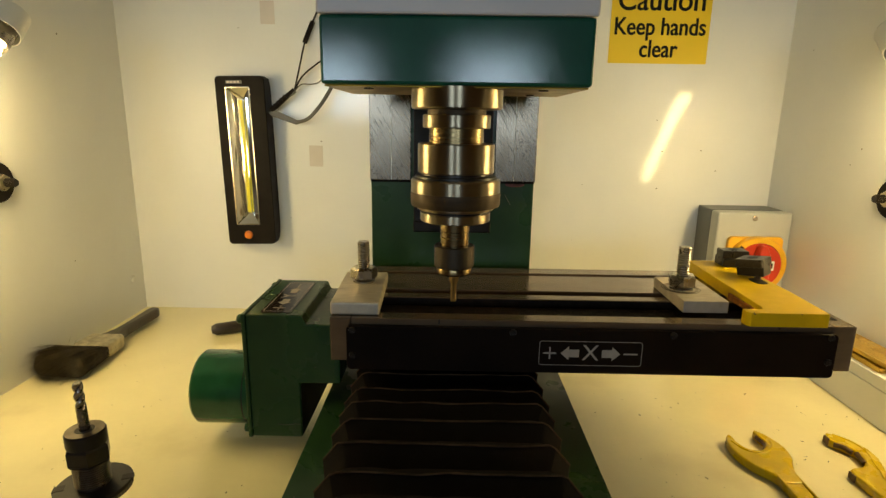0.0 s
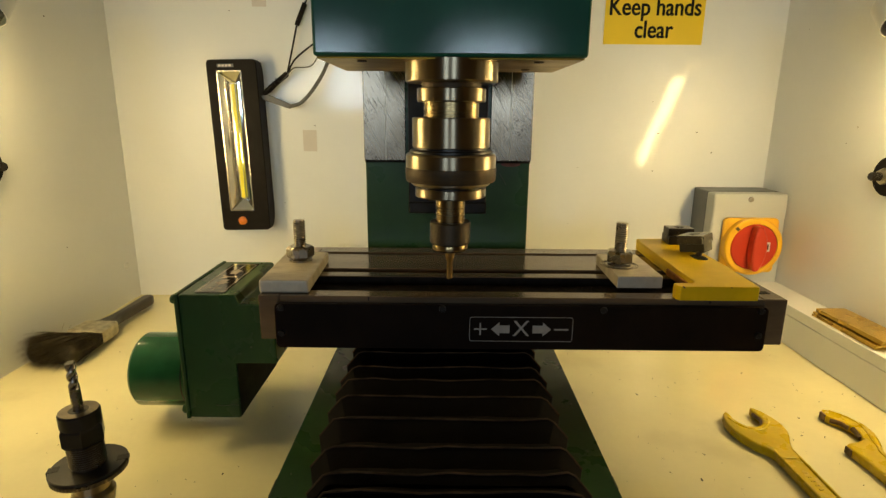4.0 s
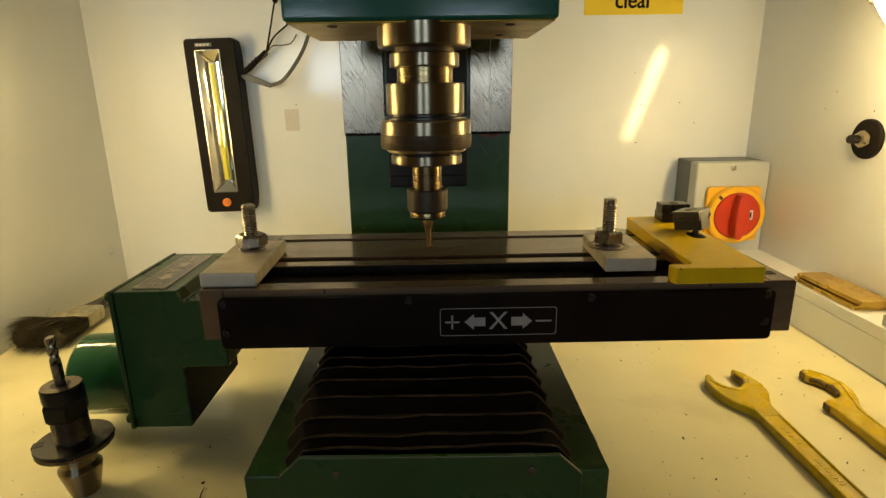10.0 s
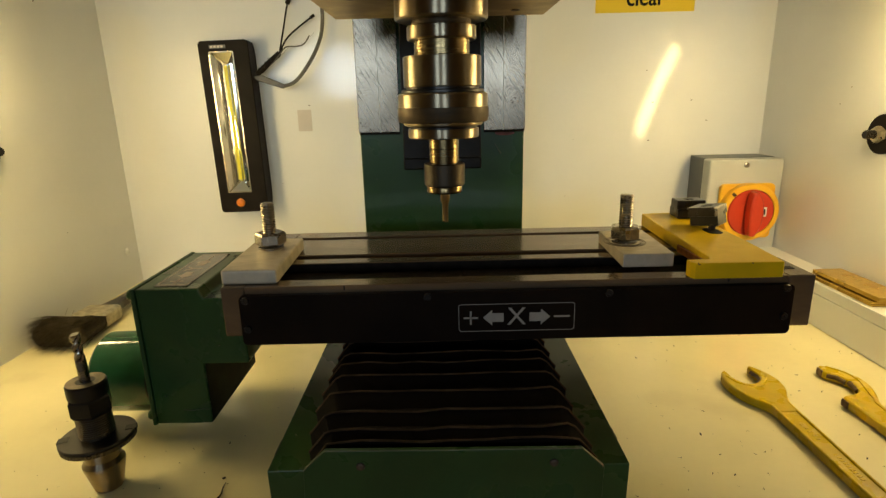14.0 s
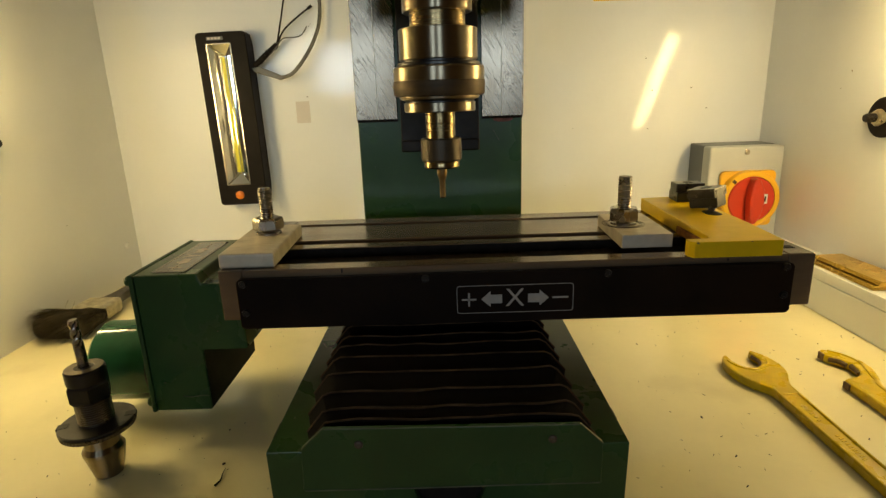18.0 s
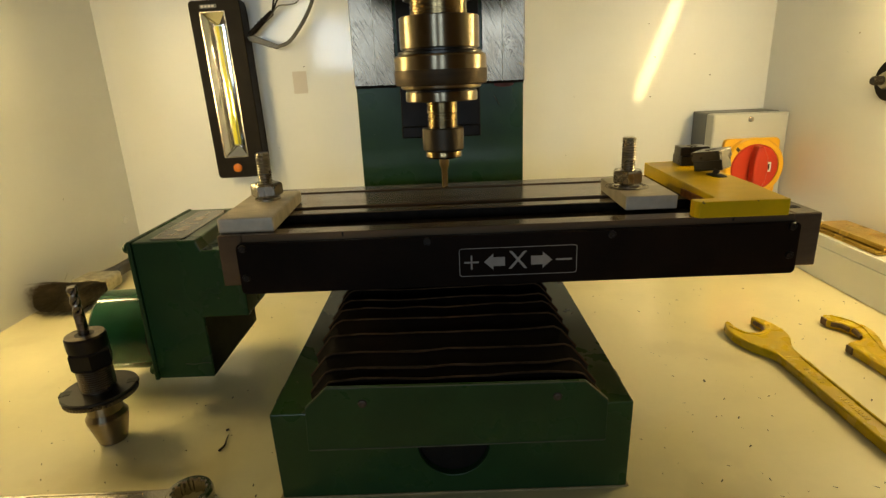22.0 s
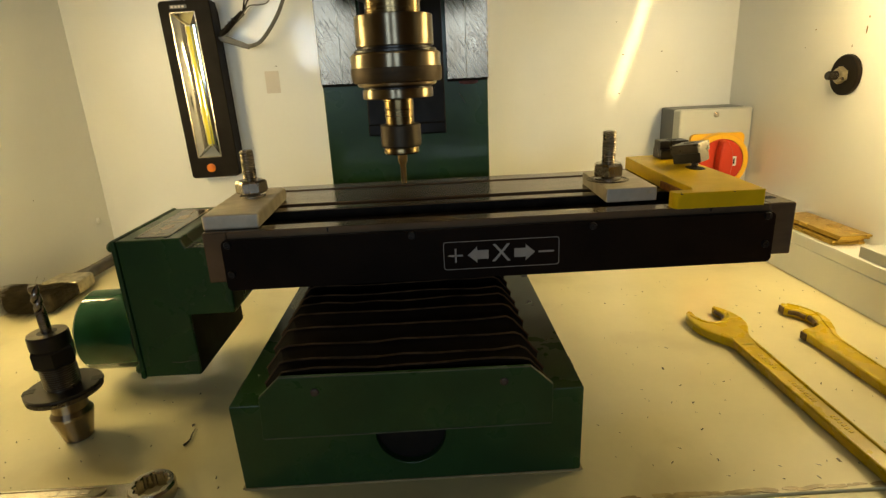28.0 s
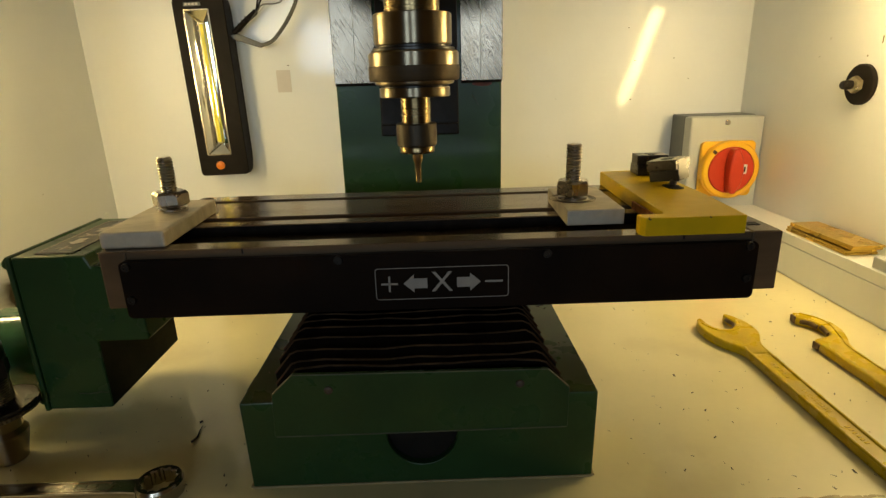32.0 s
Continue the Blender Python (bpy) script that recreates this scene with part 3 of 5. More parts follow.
# head: moves up and down
head = part("head", box(-0.0865, 0.0865, 0.0757, 0.1880, 0.3318, 0.3735, 0.0022, None, 3), GREEN, mill, "glossy hammered green head casting")
part("head_underside", box(-0.0845, 0.0845, 0.0780, 0.1860, 0.3306, 0.3316, 0.0003), UNDERSIDE, head, "oily bare underside of the head")
part("head_cover", box(-0.0878, 0.0878, 0.0745, 0.1900, 0.3738, 0.52, 0.0015), COVER_GREY, head, "pale grey painted belt cover")
part("head_slide", box(-0.0405, 0.0405, 0.2850, 0.2968, 0.1955, 0.46, 0.0012), OILY, head, "oily black slide plate")
part("slide_foot", box(-0.0405, 0.0405, 0.2800, 0.2848, 0.1955, 0.2075, 0.0015), OILY, head, "black iron foot of the slide")
part("head_neck", box(-0.036, 0.036, 0.1882, 0.2848, 0.345, 0.45, 0.002), OILY, head, "dark iron neck behind the head")
for x, y in ((-0.058, 0.092), (0.058, 0.092), (0.058, 0.155)):
    part("head_bolt", lathe([(0, 0), (0.0033, 0), (0.0033, -0.0008), (0.0017, -0.0008), (0.0017, 0.0002), (0, 0.0002)], 16), IRON, head, "", pose(x, y, 0.3305))
CX, CY = 0.0012, 0.1079
AXIS = pose(CX, CY, 0)


def turned(name, profile, mat, parent, label="", steps=64):
    return part(name, lathe(profile, steps), mat, parent, label, AXIS)


turned("spindle_flange", [(0, 0.3318), (0.0318, 0.3318), (0.0318, 0.3186), (0.0308, 0.3176), (0, 0.3176)], TURNED, head, "bright turned steel spindle flange")
turned("spindle_neck", [(0.0205, 0.3176), (0.0205, 0.3142), (0.0130, 0.3142)], TURNED_DARK, head)
turned("spindle_collar", [(0, 0.3142), (0.0232, 0.3142), (0.0239, 0.3134), (0.0239, 0.3058), (0.0232, 0.3050), (0, 0.3050)], TURNED, head)
turned("spindle_groove", [(0.0192, 0.3050), (0.0192, 0.2946)], ARBOR, head, "oil-stained groove between the collars")
turned("quill", [(0, 0.2946), (0.0266, 0.2946), (0.0273, 0.2939), (0.0273, 0.2748), (0.0266, 0.2740), (0, 0.2740)], TURNED, head, "polished steel quill")
turned("quill_seal", [(0.0255, 0.2740), (0.0255, 0.2727), (0.0282, 0.2727), (0.0291, 0.2720), (0.0291, 0.2706), (0.0262, 0.2702)], BLACK_OXIDE, head, "black seal ring")
turned("spindle_nut", [(0, 0.2702), (0.0308, 0.2702), (0.0319, 0.2690), (0.0319, 0.2606), (0, 0.2606)], TURNED, head, "bright steel spindle nut")
turned("knurled_band", [(0, 0.2606), (0.0322, 0.2606), (0.0324, 0.2590), (0.0321, 0.2522), (0.0316, 0.2508), (0.0300, 0.2503), (0, 0.2503)], TURNED_DARK, head, "brown oil-stained band")
turned("band_foot", [(0, 0.2502), (0.0284, 0.2502), (0.0280, 0.2488), (0.0270, 0.2480), (0, 0.2480)], TURNED, head)
turned("lower_groove", [(0.0262, 0.2480), (0.0240, 0.2470), (0.0240, 0.2462)], BLACK_OXIDE, head)
turned("lower_collar", [(0, 0.2462), (0.0248, 0.2462), (0.0253, 0.2457), (0.0253, 0.2403), (0.0246, 0.2396), (0, 0.2396)], TURNED, head)
turned("arbor", [(0, 0.2396), (0.0107, 0.2396), (0.0107, 0.2318), (0.0105, 0.2314), (0.0105, 0.2212), (0, 0.2212)], ARBOR, head, "steel tool arbor turning in the spindle")
collet = turned("collet_nut", [(0, 0.2212), (0.0140, 0.2212), (0.0148, 0.2204), (0.0148, 0.2062), (0.0140, 0.2050), (0.0131, 0.2048), (0, 0.2048)], SPUN, head, "dark collet nut, blurred by its spin")
part("nut_foot", lathe([(0, 0.2048), (0.0127, 0.2048), (0.0130, 0.2040), (0.0130, 0.2008), (0.0122, 0.1998), (0.0060, 0.1998), (0.0060, 0.2010), (0, 0.2010)], 48), ARBOR, collet, "brown steel foot of the nut")


def end_mill(r, z0, z1, flutes_from, turn=1.2, cut=0.34, neck=1.0):
    """A tool pointing up from z0 to z1: a round shank, then two spiral flutes."""
    own = bmesh.new()
    rings, n = [], 16
    levels = [z0, flutes_from] + [flutes_from + (z1 - flutes_from) * k / 18 for k in range(1, 19)]
    for i, z in enumerate(levels):
        a0 = turn * 2 * math.pi * max(0, i - 1) / 18
        ring = []
        for k in range(n):
            a = 2 * math.pi * k / n
            deep = 1.0 if i < 2 else neck * (1 - cut + cut * abs(math.cos(a)) ** 0.7)
            ring.append(own.verts.new((r * deep * math.cos(a + a0), r * deep * math.sin(a + a0), z)))
        rings.append(ring)
    for a, b in zip(rings, rings[1:]):
        for k in range(n):
            own.faces.new((a[k], a[(k + 1) % n], b[(k + 1) % n], b[k]))
    own.faces.new(rings[0][::-1])
    own.faces.new(rings[-1])
    return own


cutter_line = [(0, 0), (0.0036, 0), (0.0036, 0.0056), (0.0032, 0.0066), (0.0022, 0.0090), (0.0021, 0.0220), (0.0018, 0.0225), (0, 0.0225)]
cutter = part("end_mill", lathe(cutter_line, 24), SPUN_GOLD, head, "thin golden end mill, blurred by its spin", pose(CX, CY, 0.1998, 180, 0, 0))

# table: moves sideways and towards the front
TZ = 0.159
tb = box(-0.1398, 0.2388, 0.0775, 0.2387, 0.1236, 0.1500, 0.0006)
table = part("table", tb, TABLE, mill, "steel machine table with slots, oily and worn")
for y0, y1 in ((0.0775, 0.0918), (0.1327, 0.1453), (0.1570, 0.2100), (0.2184, 0.2387)):
    part("table_rib", box(-0.1403, 0.2388, y0, y1, 0.1502, TZ, 0.0005), TABLE, table)
for x0, x1, low in ((-0.1575, -0.1405, 0.1222), (0.2390, 0.2580, 0.1208)):
    part("end_piece", box(x0, x1, 0.0775, 0.2387, low, TZ, 0.0012), TABLE, table)
part("slot_end", box(0.2440, 0.2520, 0.0922, 0.0990, 0.1588, 0.15925), GUNK, table, "dark open end of a slot")
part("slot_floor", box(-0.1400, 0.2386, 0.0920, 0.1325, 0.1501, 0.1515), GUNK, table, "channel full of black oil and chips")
# darkens the rib's face on the channel side
part("slot_wall", box(-0.1400, 0.2386, 0.1322, 0.1326, 0.1503, 0.1584), GUNK, table, "thin dark slab over the wall of the channel")
crumbs, rnd = bmesh.new(), random.Random(3)
for k in range(150):
    x, y, r = rnd.triangular(-0.115, 0.16, 0.13), rnd.triangular(0.0955, 0.131, 0.128), rnd.uniform(0.0004, 0.0011)
    vs = [crumbs.verts.new((x + r * a, y + r * b, 0.1516 + c * r)) for a, b, c in ((-1, -0.5, 0), (1, -0.7, 0.4), (0.4, 0.9, 0), (0, 0, rnd.uniform(0.6, 1.6)))]
    for q in ((0, 1, 3), (1, 2, 3), (2, 0, 3)):
        crumbs.faces.new([vs[j] for j in q])
part("channel_chips", crumbs, IRON, table, "metal crumbs in the oil")
part("front_plate", slab(rounded(-0.1436, 0.2412, 0.1175, 0.1541, 0.0035), 0, 0.0049, 0.0004, None, Matrix.Translation((0, 0.0773, 0)) @ FACE), BLACK_PLATE, table, "black front plate marked X")
for x, z in ((-0.1387, 0.1509), (-0.1389, 0.1299), (-0.0125, 0.1512), (0.1128, 0.1511), (0.2350, 0.1516), (0.2354, 0.1311)):
    screw = lathe([(0, 0.0012), (0.0011, 0.0012), (0.0011, 0.0018), (0.0024, 0.0018), (0.0027, 0.0010), (0.0027, 0)], 18)
    part("plate_screw", screw, BLACK_OXIDE, table, "", pose(x, 0.0724, z, 90, 0, 0))


def marking(letter, w, h):
    """A printed frame with plus, arrow, letter, arrow, minus, in the xy plane round the origin."""
    own = ring_frame(-w / 2, w / 2, -h / 2, h / 2, 0.0022, 0.0004, 0, 0.0002)
    u = w / 81.0
    for x0, x1, y0, y1 in ((-37, -27, -0.6, 0.6), (-32.6, -31.4, -5, 5), (26, 37, -0.6, 0.6)):
        box(x0 * u, x1 * u, y0 * u, y1 * u, 0, 0.0002, 0, own)
    for s in (-1, 1):
        slab([(s * x * u, y * u) for x, y in ((9, -3.2), (17, -3.2), (17, -5.8), (23.5, 0), (17, 5.8), (17, 3.2), (9, 3.2))][::s], 0, 0.0002, 0, own)
    return joined(lettering(letter, 0.0185 * w / 0.081, 0.0001), own)


part("x_marking", marking("X", 0.0810, 0.0204), WHITE_INK, table, "pale printed arrows with plus, X and minus", Matrix.Translation((0.0492, 0.07235, 0.1346)) @ FACE)
for x in (-0.0705, 0.197):
    part("witness_mark", box(x - 0.0006, x + 0.0006, 0.0772, 0.0777, 0.1556, 0.1588), OILY, table)

# drive box and motor at the table's end
gear_line = [(-0.2385, 0.0302), (-0.1936, 0.0302), (-0.1936, 0.0833), (-0.1577, 0.0833), (-0.1577, 0.1385), (-0.1865, 0.1385), (-0.1900, 0.1466), (-0.2385, 0.1466)]
part("drive_box", slab(gear_line, -0.2215, -0.1135, 0.0012, None, pose(0, 0, 0, 90, 0, 0)), GREEN_FLAT, table, "green painted drive housing")
# thin added plate: the flank's shade is put into its dark colour
part("flank_shade_plate", box(-0.1935, -0.1931, 0.1150, 0.2200, 0.0314, 0.0822), FLANK_SHADE, table, "thin dark plate for the shade on the housing's flank")
part("drive_lid", box(-0.2425, -0.2387, 0.1125, 0.2225, 0.0292, 0.1474, 0.0012), GREEN_FLAT, table, "green cover plate of the drive")
for y, z in ((0.119, 0.036), (0.119, 0.141), (0.216, 0.036), (0.216, 0.141)):
    part("lid_bolt", lathe([(0, 0), (0.0042, 0), (0.0042, 0.0032), (0.0034, 0.0046), (0, 0.0050)], 20), GREEN_FLAT, table, "", pose(-0.2425, y, z, 0, -90, 0))
part("motor", lathe([(0, 0), (0.0356, 0), (0.0356, 0.0130), (0.0352, 0.0136), (0.0356, 0.0142), (0.0356, 0.0612), (0.0336, 0.0637), (0, 0.0637)], 64), GREEN_GLOSS, table, "glossy green cylindrical motor", pose(-0.2427, 0.170, 0.0505, 0, -90, 0))
part("motor_seam", lathe([(0.0346, 0.0128), (0.0359, 0.0130), (0.0359, 0.0138), (0.0346, 0.0140)], 64), OILY, table, "dark seam round the motor", pose(-0.2427, 0.170, 0.0505, 0, -90, 0))
plate_at = Matrix.Translation((-0.2140, 0.1655, 0.1467)) @ pose(0, 0, 0, 0, 0, 90)
part("y_plate", slab(rounded(-0.046, 0.046, -0.0135, 0.0135, 0.002), 0, 0.0005, 0, None), LABEL_GLOSS, table, "black label plate marked Y", plate_at)
part("y_marking", marking("Y", 0.086, 0.0235), WHITE_INK, table, "pale printed arrows with plus, Y and minus", Matrix.Translation((-0.2140, 0.1655, 0.1472)) @ pose(0, 0, 0, 0, 0, 90))

for pts in ([(-0.2150, 0.1133, 0.0430), (-0.2080, 0.1132, 0.0424), (-0.1990, 0.1132, 0.0436), (-0.1945, 0.1133, 0.0430)], [(-0.2290, 0.1133, 0.0560), (-0.2275, 0.1132, 0.0555)], [(-0.1800, 0.1133, 0.0990), (-0.1785, 0.1132, 0.0996)]):
    part("paint_scuff", tube(pts, 0.0004, 8), WORN_EDGE, table, "pale scuff in the paint")
# saddle under the table: moves towards the front only
saddle = part("saddle", box(-0.0780, 0.0780, 0.135, 0.262, BASE + 0.0002, 0.1234, 0.002), GUNK, mill, "oily black saddle under the table")

# bellows: rigid tents that close up as the saddle comes forward
FRACTIONS = (0.0, 0.074, 0.19, 0.343, 0.48, 0.61, 0.714, 0.857, 1.0)


def tent(wide, high, seed, reach, low):
    rnd = random.Random(seed)
    own, rings = bmesh.new(), []
    for y, inset in ((-reach, 0.0075 * reach / 0.0165), (0.0, 0.0), (0.0165, 0.0075)):
        w, h = wide - inset * 0.8, high - inset
        line = [(-w - 0.0103, low), (-w - 0.0110, h - 0.0132), (-w - 0.0014, h - 0.0014), (-w + 0.0026, h)]
        line += [(w * u, h + (rnd.random() - 0.5) * 0.0013) for u in (-0.75, -0.5, -0.25, 0.0, 0.25, 0.5, 0.75)]
        line += [(w - 0.0026, h + 0.0004), (w + 0.0014, h - 0.0014), (w + 0.0110, h - 0.0132), (w + 0.0103, low)]
        rings.append([own.verts.new((x, y + (rnd.random() - 0.5) * 0.0024 * (y == 0), z)) for x, z in line])
    for a, b in zip(rings, rings[1:]):
        for k in range(len(a) - 1):
            own.faces.new((a[k], a[k + 1], b[k + 1], b[k]))
    for ring in (rings[0], rings[-1]):
        own.faces.new(ring)
    crest = [v.co.copy() for v in rings[1]]
    own.faces.new([rings[k][0] for k in range(3)] + [rings[k][-1] for k in (2, 1, 0)])
    return own, crest


FOLDS = []
for n, f in enumerate(FRACTIONS):
    shape, crest = tent(0.0660 + 0.0030 * min(n, 2) / 2 - 0.0002 * max(n - 2, 0), 0.1070 + 0.0009 * min(n, 4), n, (0.0006, 0.0060)[n] if n < 2 else 0.0165, 0.0718 if n < 4 else BASE + 0.0004)
    fold = part("bellows_fold", shape, RUBBER, mill, "black bellows fold" if n == 0 else "")
    part("fold_edge", tube([c + Vector((0, -0.0001, 0.0001)) for c in crest[1:-1]], 0.0006, 12), RUBBER_EDGE, fold, "worn brown edge" if n == 0 else "")
    FOLDS.append((fold, f, 0.0024 - 0.0016 * min(n, 3)))

# ---------------------------------------------------------------- things on the table
RIDERS = []


def rider(ob):
    RIDERS.append((ob, ob.matrix_basis.copy()))
    return ob


def clamp_plate(name, label, x0, x1, y0, y1, high, slope, edge=0.0008):
    ob = thing(name, label, "clamp plate", (x0 + x1) / 2, (y0 + y1) / 2, TZ + 0.0002)
    w, d = (x1 - x0) / 2, (y1 - y0) / 2
    line = [(-w, -d), (w, -d), (w - slope, d), (-w - slope, d)]
    part("plate", slab(line, 0, high, edge, None, None, 3), ALU, ob)
    return rider(ob)


clamp_plate("clamp_plate", "bare aluminium clamp plate with chamfered edge on the table", -0.1580, -0.1185, 0.0830, 0.1760, 0.0106, 0.0032, 0.0016)
clamp_plate("clamp_plate", "bright milled aluminium clamp plate on the table", 0.1316, 0.1690, 0.1035, 0.1780, 0.0102, -0.0026, 0.0006)


def clamp_stud(x, y, z, top):
    ob = thing("clamp_stud", "zinc-plated threaded stud with hexagon nut and washer", "clamp bolt", x, y, z, group="clamp studs on the table")
    part("stud", lathe(thread(0.0055, 0, top - z, 0.0020), 24), BOLT, ob)
    part("nut", hexagon(0.0121, 0.0030, 0.0132), BOLT, ob, "", pose(0, 0, 0, 0, 0, 14))
    part("washer", lathe([(0.0053, 0.0002), (0.0100, 0.0002), (0.0100, 0.0014), (0.0053, 0.0014)], 32), BOLT, ob)
    return rider(ob)


ob = thing("bore_mark", "dark scored rings round the stud in the clamp plate", "mark", 0.1437, 0.1398, TZ + 0.0105)
for r in (0.0160, 0.0142, 0.0128):
    part("score", tube([(r * math.cos(math.pi * k / 20), r * math.sin(math.pi * k / 20), 0) for k in range(41)], 0.0002, 6), IRON, ob)
rider(ob)
clamp_stud(-0.1398, 0.1440, TZ + 0.0108, 0.2067)
clamp_stud(0.1437, 0.1398, TZ + 0.0104, 0.2075)

stop = thing("work_stop", "yellow painted steel stop plate with a slot on the table", "stop plate", 0.2, 0.16, TZ + 0.0002)
stop_line = [(0.1712, 0.0730), (0.2318, 0.0730), (0.2360, 0.1300), (0.2380, 0.2440), (0.1930, 0.2400), (0.1870, 0.0880), (0.1850, 0.0832), (0.1690, 0.0830), (0.1690, 0.0765)]
part("plate", slab([(x - 0.2, y - 0.16) for x, y in stop_line], 0, 0.0114, 0.0007), YELLOW, stop)
part("slot", slab(rounded(-0.006, 0.006, -0.010, 0.010, 0.0055), 0.0110, 0.0117, 0, None, Matrix.Translation((0.0250, 0.003, 0))), OILY, stop, "dark slot through the plate")
for x, y, w in ((-0.0265, -0.0868, 0.0011), (0.0100, -0.0868, 0.0007), (0.0310, -0.0700, 0.0006)):
    part("paint_chip", slab(disc_points(0, 0, w, 7), 0, 0.0002, 0, None, Matrix.Translation((x, y, 0.0108)) @ pose(0, 0, 0, 40, 0, 15)), IRON, stop, "dark nick in the paint")
part("rust_stain", box(-0.0138, -0.0120, -0.0700, -0.0200, 0.0010, 0.0070, 0.0005), material("orange_rust", (0.42, 0.14, 0.012), rough=0.6, vary=0.5, scale=150), stop, "orange stain along the inner edge")
rider(stop)


def tee_nut(label, at, w, d, h, over=False):
    ob = thing("tee_nut", label, "tee nut", group="tee nuts on the stop plate")
    ob.matrix_basis = at
    low, high = (d * 0.72, d) if over else (d, d * 0.78)
    part("tongue" if over else "block", box(-w, w, -low, low, 0, h * 0.52, 0.0006), BLACK_OXIDE, ob)
    part("block" if over else "tongue", box(-w, w, -high, high, h * 0.52 + 0.0001, h, 0.0006), NUT_TOP, ob)
    part("bore", lathe([(0, 0), (0.0046, 0), (0.0046, 0.0003), (0, 0.0003)], 20), OILY, ob, "threaded hole", pose(0, 0, h - 0.00005))
    # both ends in a lighter steel than the black lower half
    for s in (-1, 1):
        part("end_face", box(s * w - 0.0002, s * w + 0.0002, -d * 0.68, d * 0.68, h * 0.06, h * 0.94), NUT_TOP, ob, "lighter end face of the nut")
    return rider(ob)


tee_nut("black steel tee nut standing on the yellow plate", pose(0.2295, 0.2230, TZ + 0.0117, 0, 0, -3), 0.0126, 0.0110, 0.0165)
tee_nut("black steel tee nut lying tilted on the yellow plate", pose(0.2280, 0.1770, TZ + 0.0143, 4, -9, -54), 0.0122, 0.0100, 0.0165, True)
debris = thing("threaded_bit", "short rusty threaded bit under the tilted tee nut", "bolt", 0.2270, 0.1690, TZ + 0.0118)
part("thread", lathe(thread(0.0030, 0, 0.0055, 0.0011), 16), IRON, debris, "", pose(0, 0, 0, 0, 12, 0))
rider(debris)

# ---------------------------------------------------------------- things on the enclosure floor
HX, HY = -0.2630, 0.0680
holder = thing("collet_holder", "black collet chuck with end mill standing on its steel taper", "tool holder", HX, HY, 0.0003)
holder.matrix_basis = pose(HX, HY, 0.0004, 0, -1.2, 0)
part("taper", lathe([(0, 0), (0.0095, 0), (0.0100, 0.0006), (0.0146, 0.0205), (0.0146, 0.0225), (0.0122, 0.0262), (0.0122, 0.0360), (0, 0.0360)], 40), TURNED, holder, "bright steel taper")
flange = part("flange", lathe([(0, 0.0335), (0.0185, 0.0335), (0.0225, 0.0362), (0.0242, 0.0364), (0.0242, 0.0402), (0.0258, 0.0404), (0.0260, 0.0412), (0.0258, 0.0422), (0.0250, 0.0428), (0, 0.0428)], 64), BLACK_OXIDE, holder, "black flange with milled rim", pose(0, 0, 0.0026))
rim = bmesh.new()
loops = [[rim.verts.new(((r - 0.0004 * (k % 2)) * math.cos(math.pi * k / 60), (r - 0.0004 * (k % 2)) * math.sin(math.pi * k / 60), z)) for k in range(120)] for r, z in ((0.0240, 0.0366), (0.0255, 0.0370), (0.0257, 0.0396), (0.0240, 0.0400))]
for p, q in zip(loops, loops[1:]):
    for k in range(120):
        rim.faces.new((p[k], p[(k + 1) % 120], q[(k + 1) % 120], q[k]))
part("knurled_rim", rim, NUT_FACE, flange, "worn knurled rim")
for a in (20, 200):
    part("drive_notch", box(0.0186, 0.0262, -0.0034, 0.0034, 0.0405, 0.0431), OILY, flange, "", pose(0, 0, 0, 0, 0, a))
part("threaded_neck", lathe([(0, 0.0430), (0.0112, 0.0430), (0.0112, 0.0470)] + [(r, 0.0470 + 0.0017 * k / 2) for k in range(21) for r in ((0.0122,) if k % 2 else (0.0113,))] + [(0.0105, 0.0660), (0, 0.0660)], 40), NUT_FACE, holder, "worn bright thread")
nut_bm = hexagon(0.0150, 0.0640, 0.0790, chamfer=0.10)
lathe([(0, 0.0785), (0.0134, 0.0785), (0.0136, 0.0800), (0.0136, 0.0880), (0.0128, 0.0892), (0.0062, 0.0892), (0.0058, 0.0870), (0, 0.0870)], 40, nut_bm)
clamping = part("clamping_nut", nut_bm, BLACK_OXIDE, holder, "blackened hexagonal clamping nut")
# lighter disc puts the light on the nut's top into its colour
part("nut_face", lathe([(0.0070, 0.08922), (0.0126, 0.08922), (0.0128, 0.0896), (0.0068, 0.0896), (0.0064, 0.0893)], 40), NUT_FACE, clamping, "brownish front face, lightened as if lit")
# black plug in the recess paints the bore's shade
part("bore_shade_plug", lathe([(0, 0.0874), (0.0066, 0.0874), (0.0066, 0.0894), (0, 0.0894)], 32), OILY, holder, "black plug for the shade in the collet's bore")
part("end_mill", end_mill(0.0036, 0.0865, 0.1262, 0.1060, 1.3, 0.42), MILL, holder, "fluted steel end mill")

# yellow open-ended spanner
spanner = thing("open_spanner", "yellow enamelled open-ended spanner lying on the floor", "spanner", 0.300, 0.06, 0.0002)
jaw_outer = curve_points([(0.0125, 0.1625, 0), (0.0200, 0.1520, 0), (0.0252, 0.1360, 0), (0.0242, 0.1180, 0), (0.0160, 0.1010, 0), (0.0118, 0.0880, 0), (0.0104, 0.0760, 0)], 5)
jaw_left = curve_points([(-0.0066, 0.0760, 0), (-0.0094, 0.0880, 0), (-0.0190, 0.1010, 0), (-0.0252, 0.1180, 0), (-0.0262, 0.1350, 0), (-0.0225, 0.1480, 0), (-0.0175, 0.1540, 0)], 5)
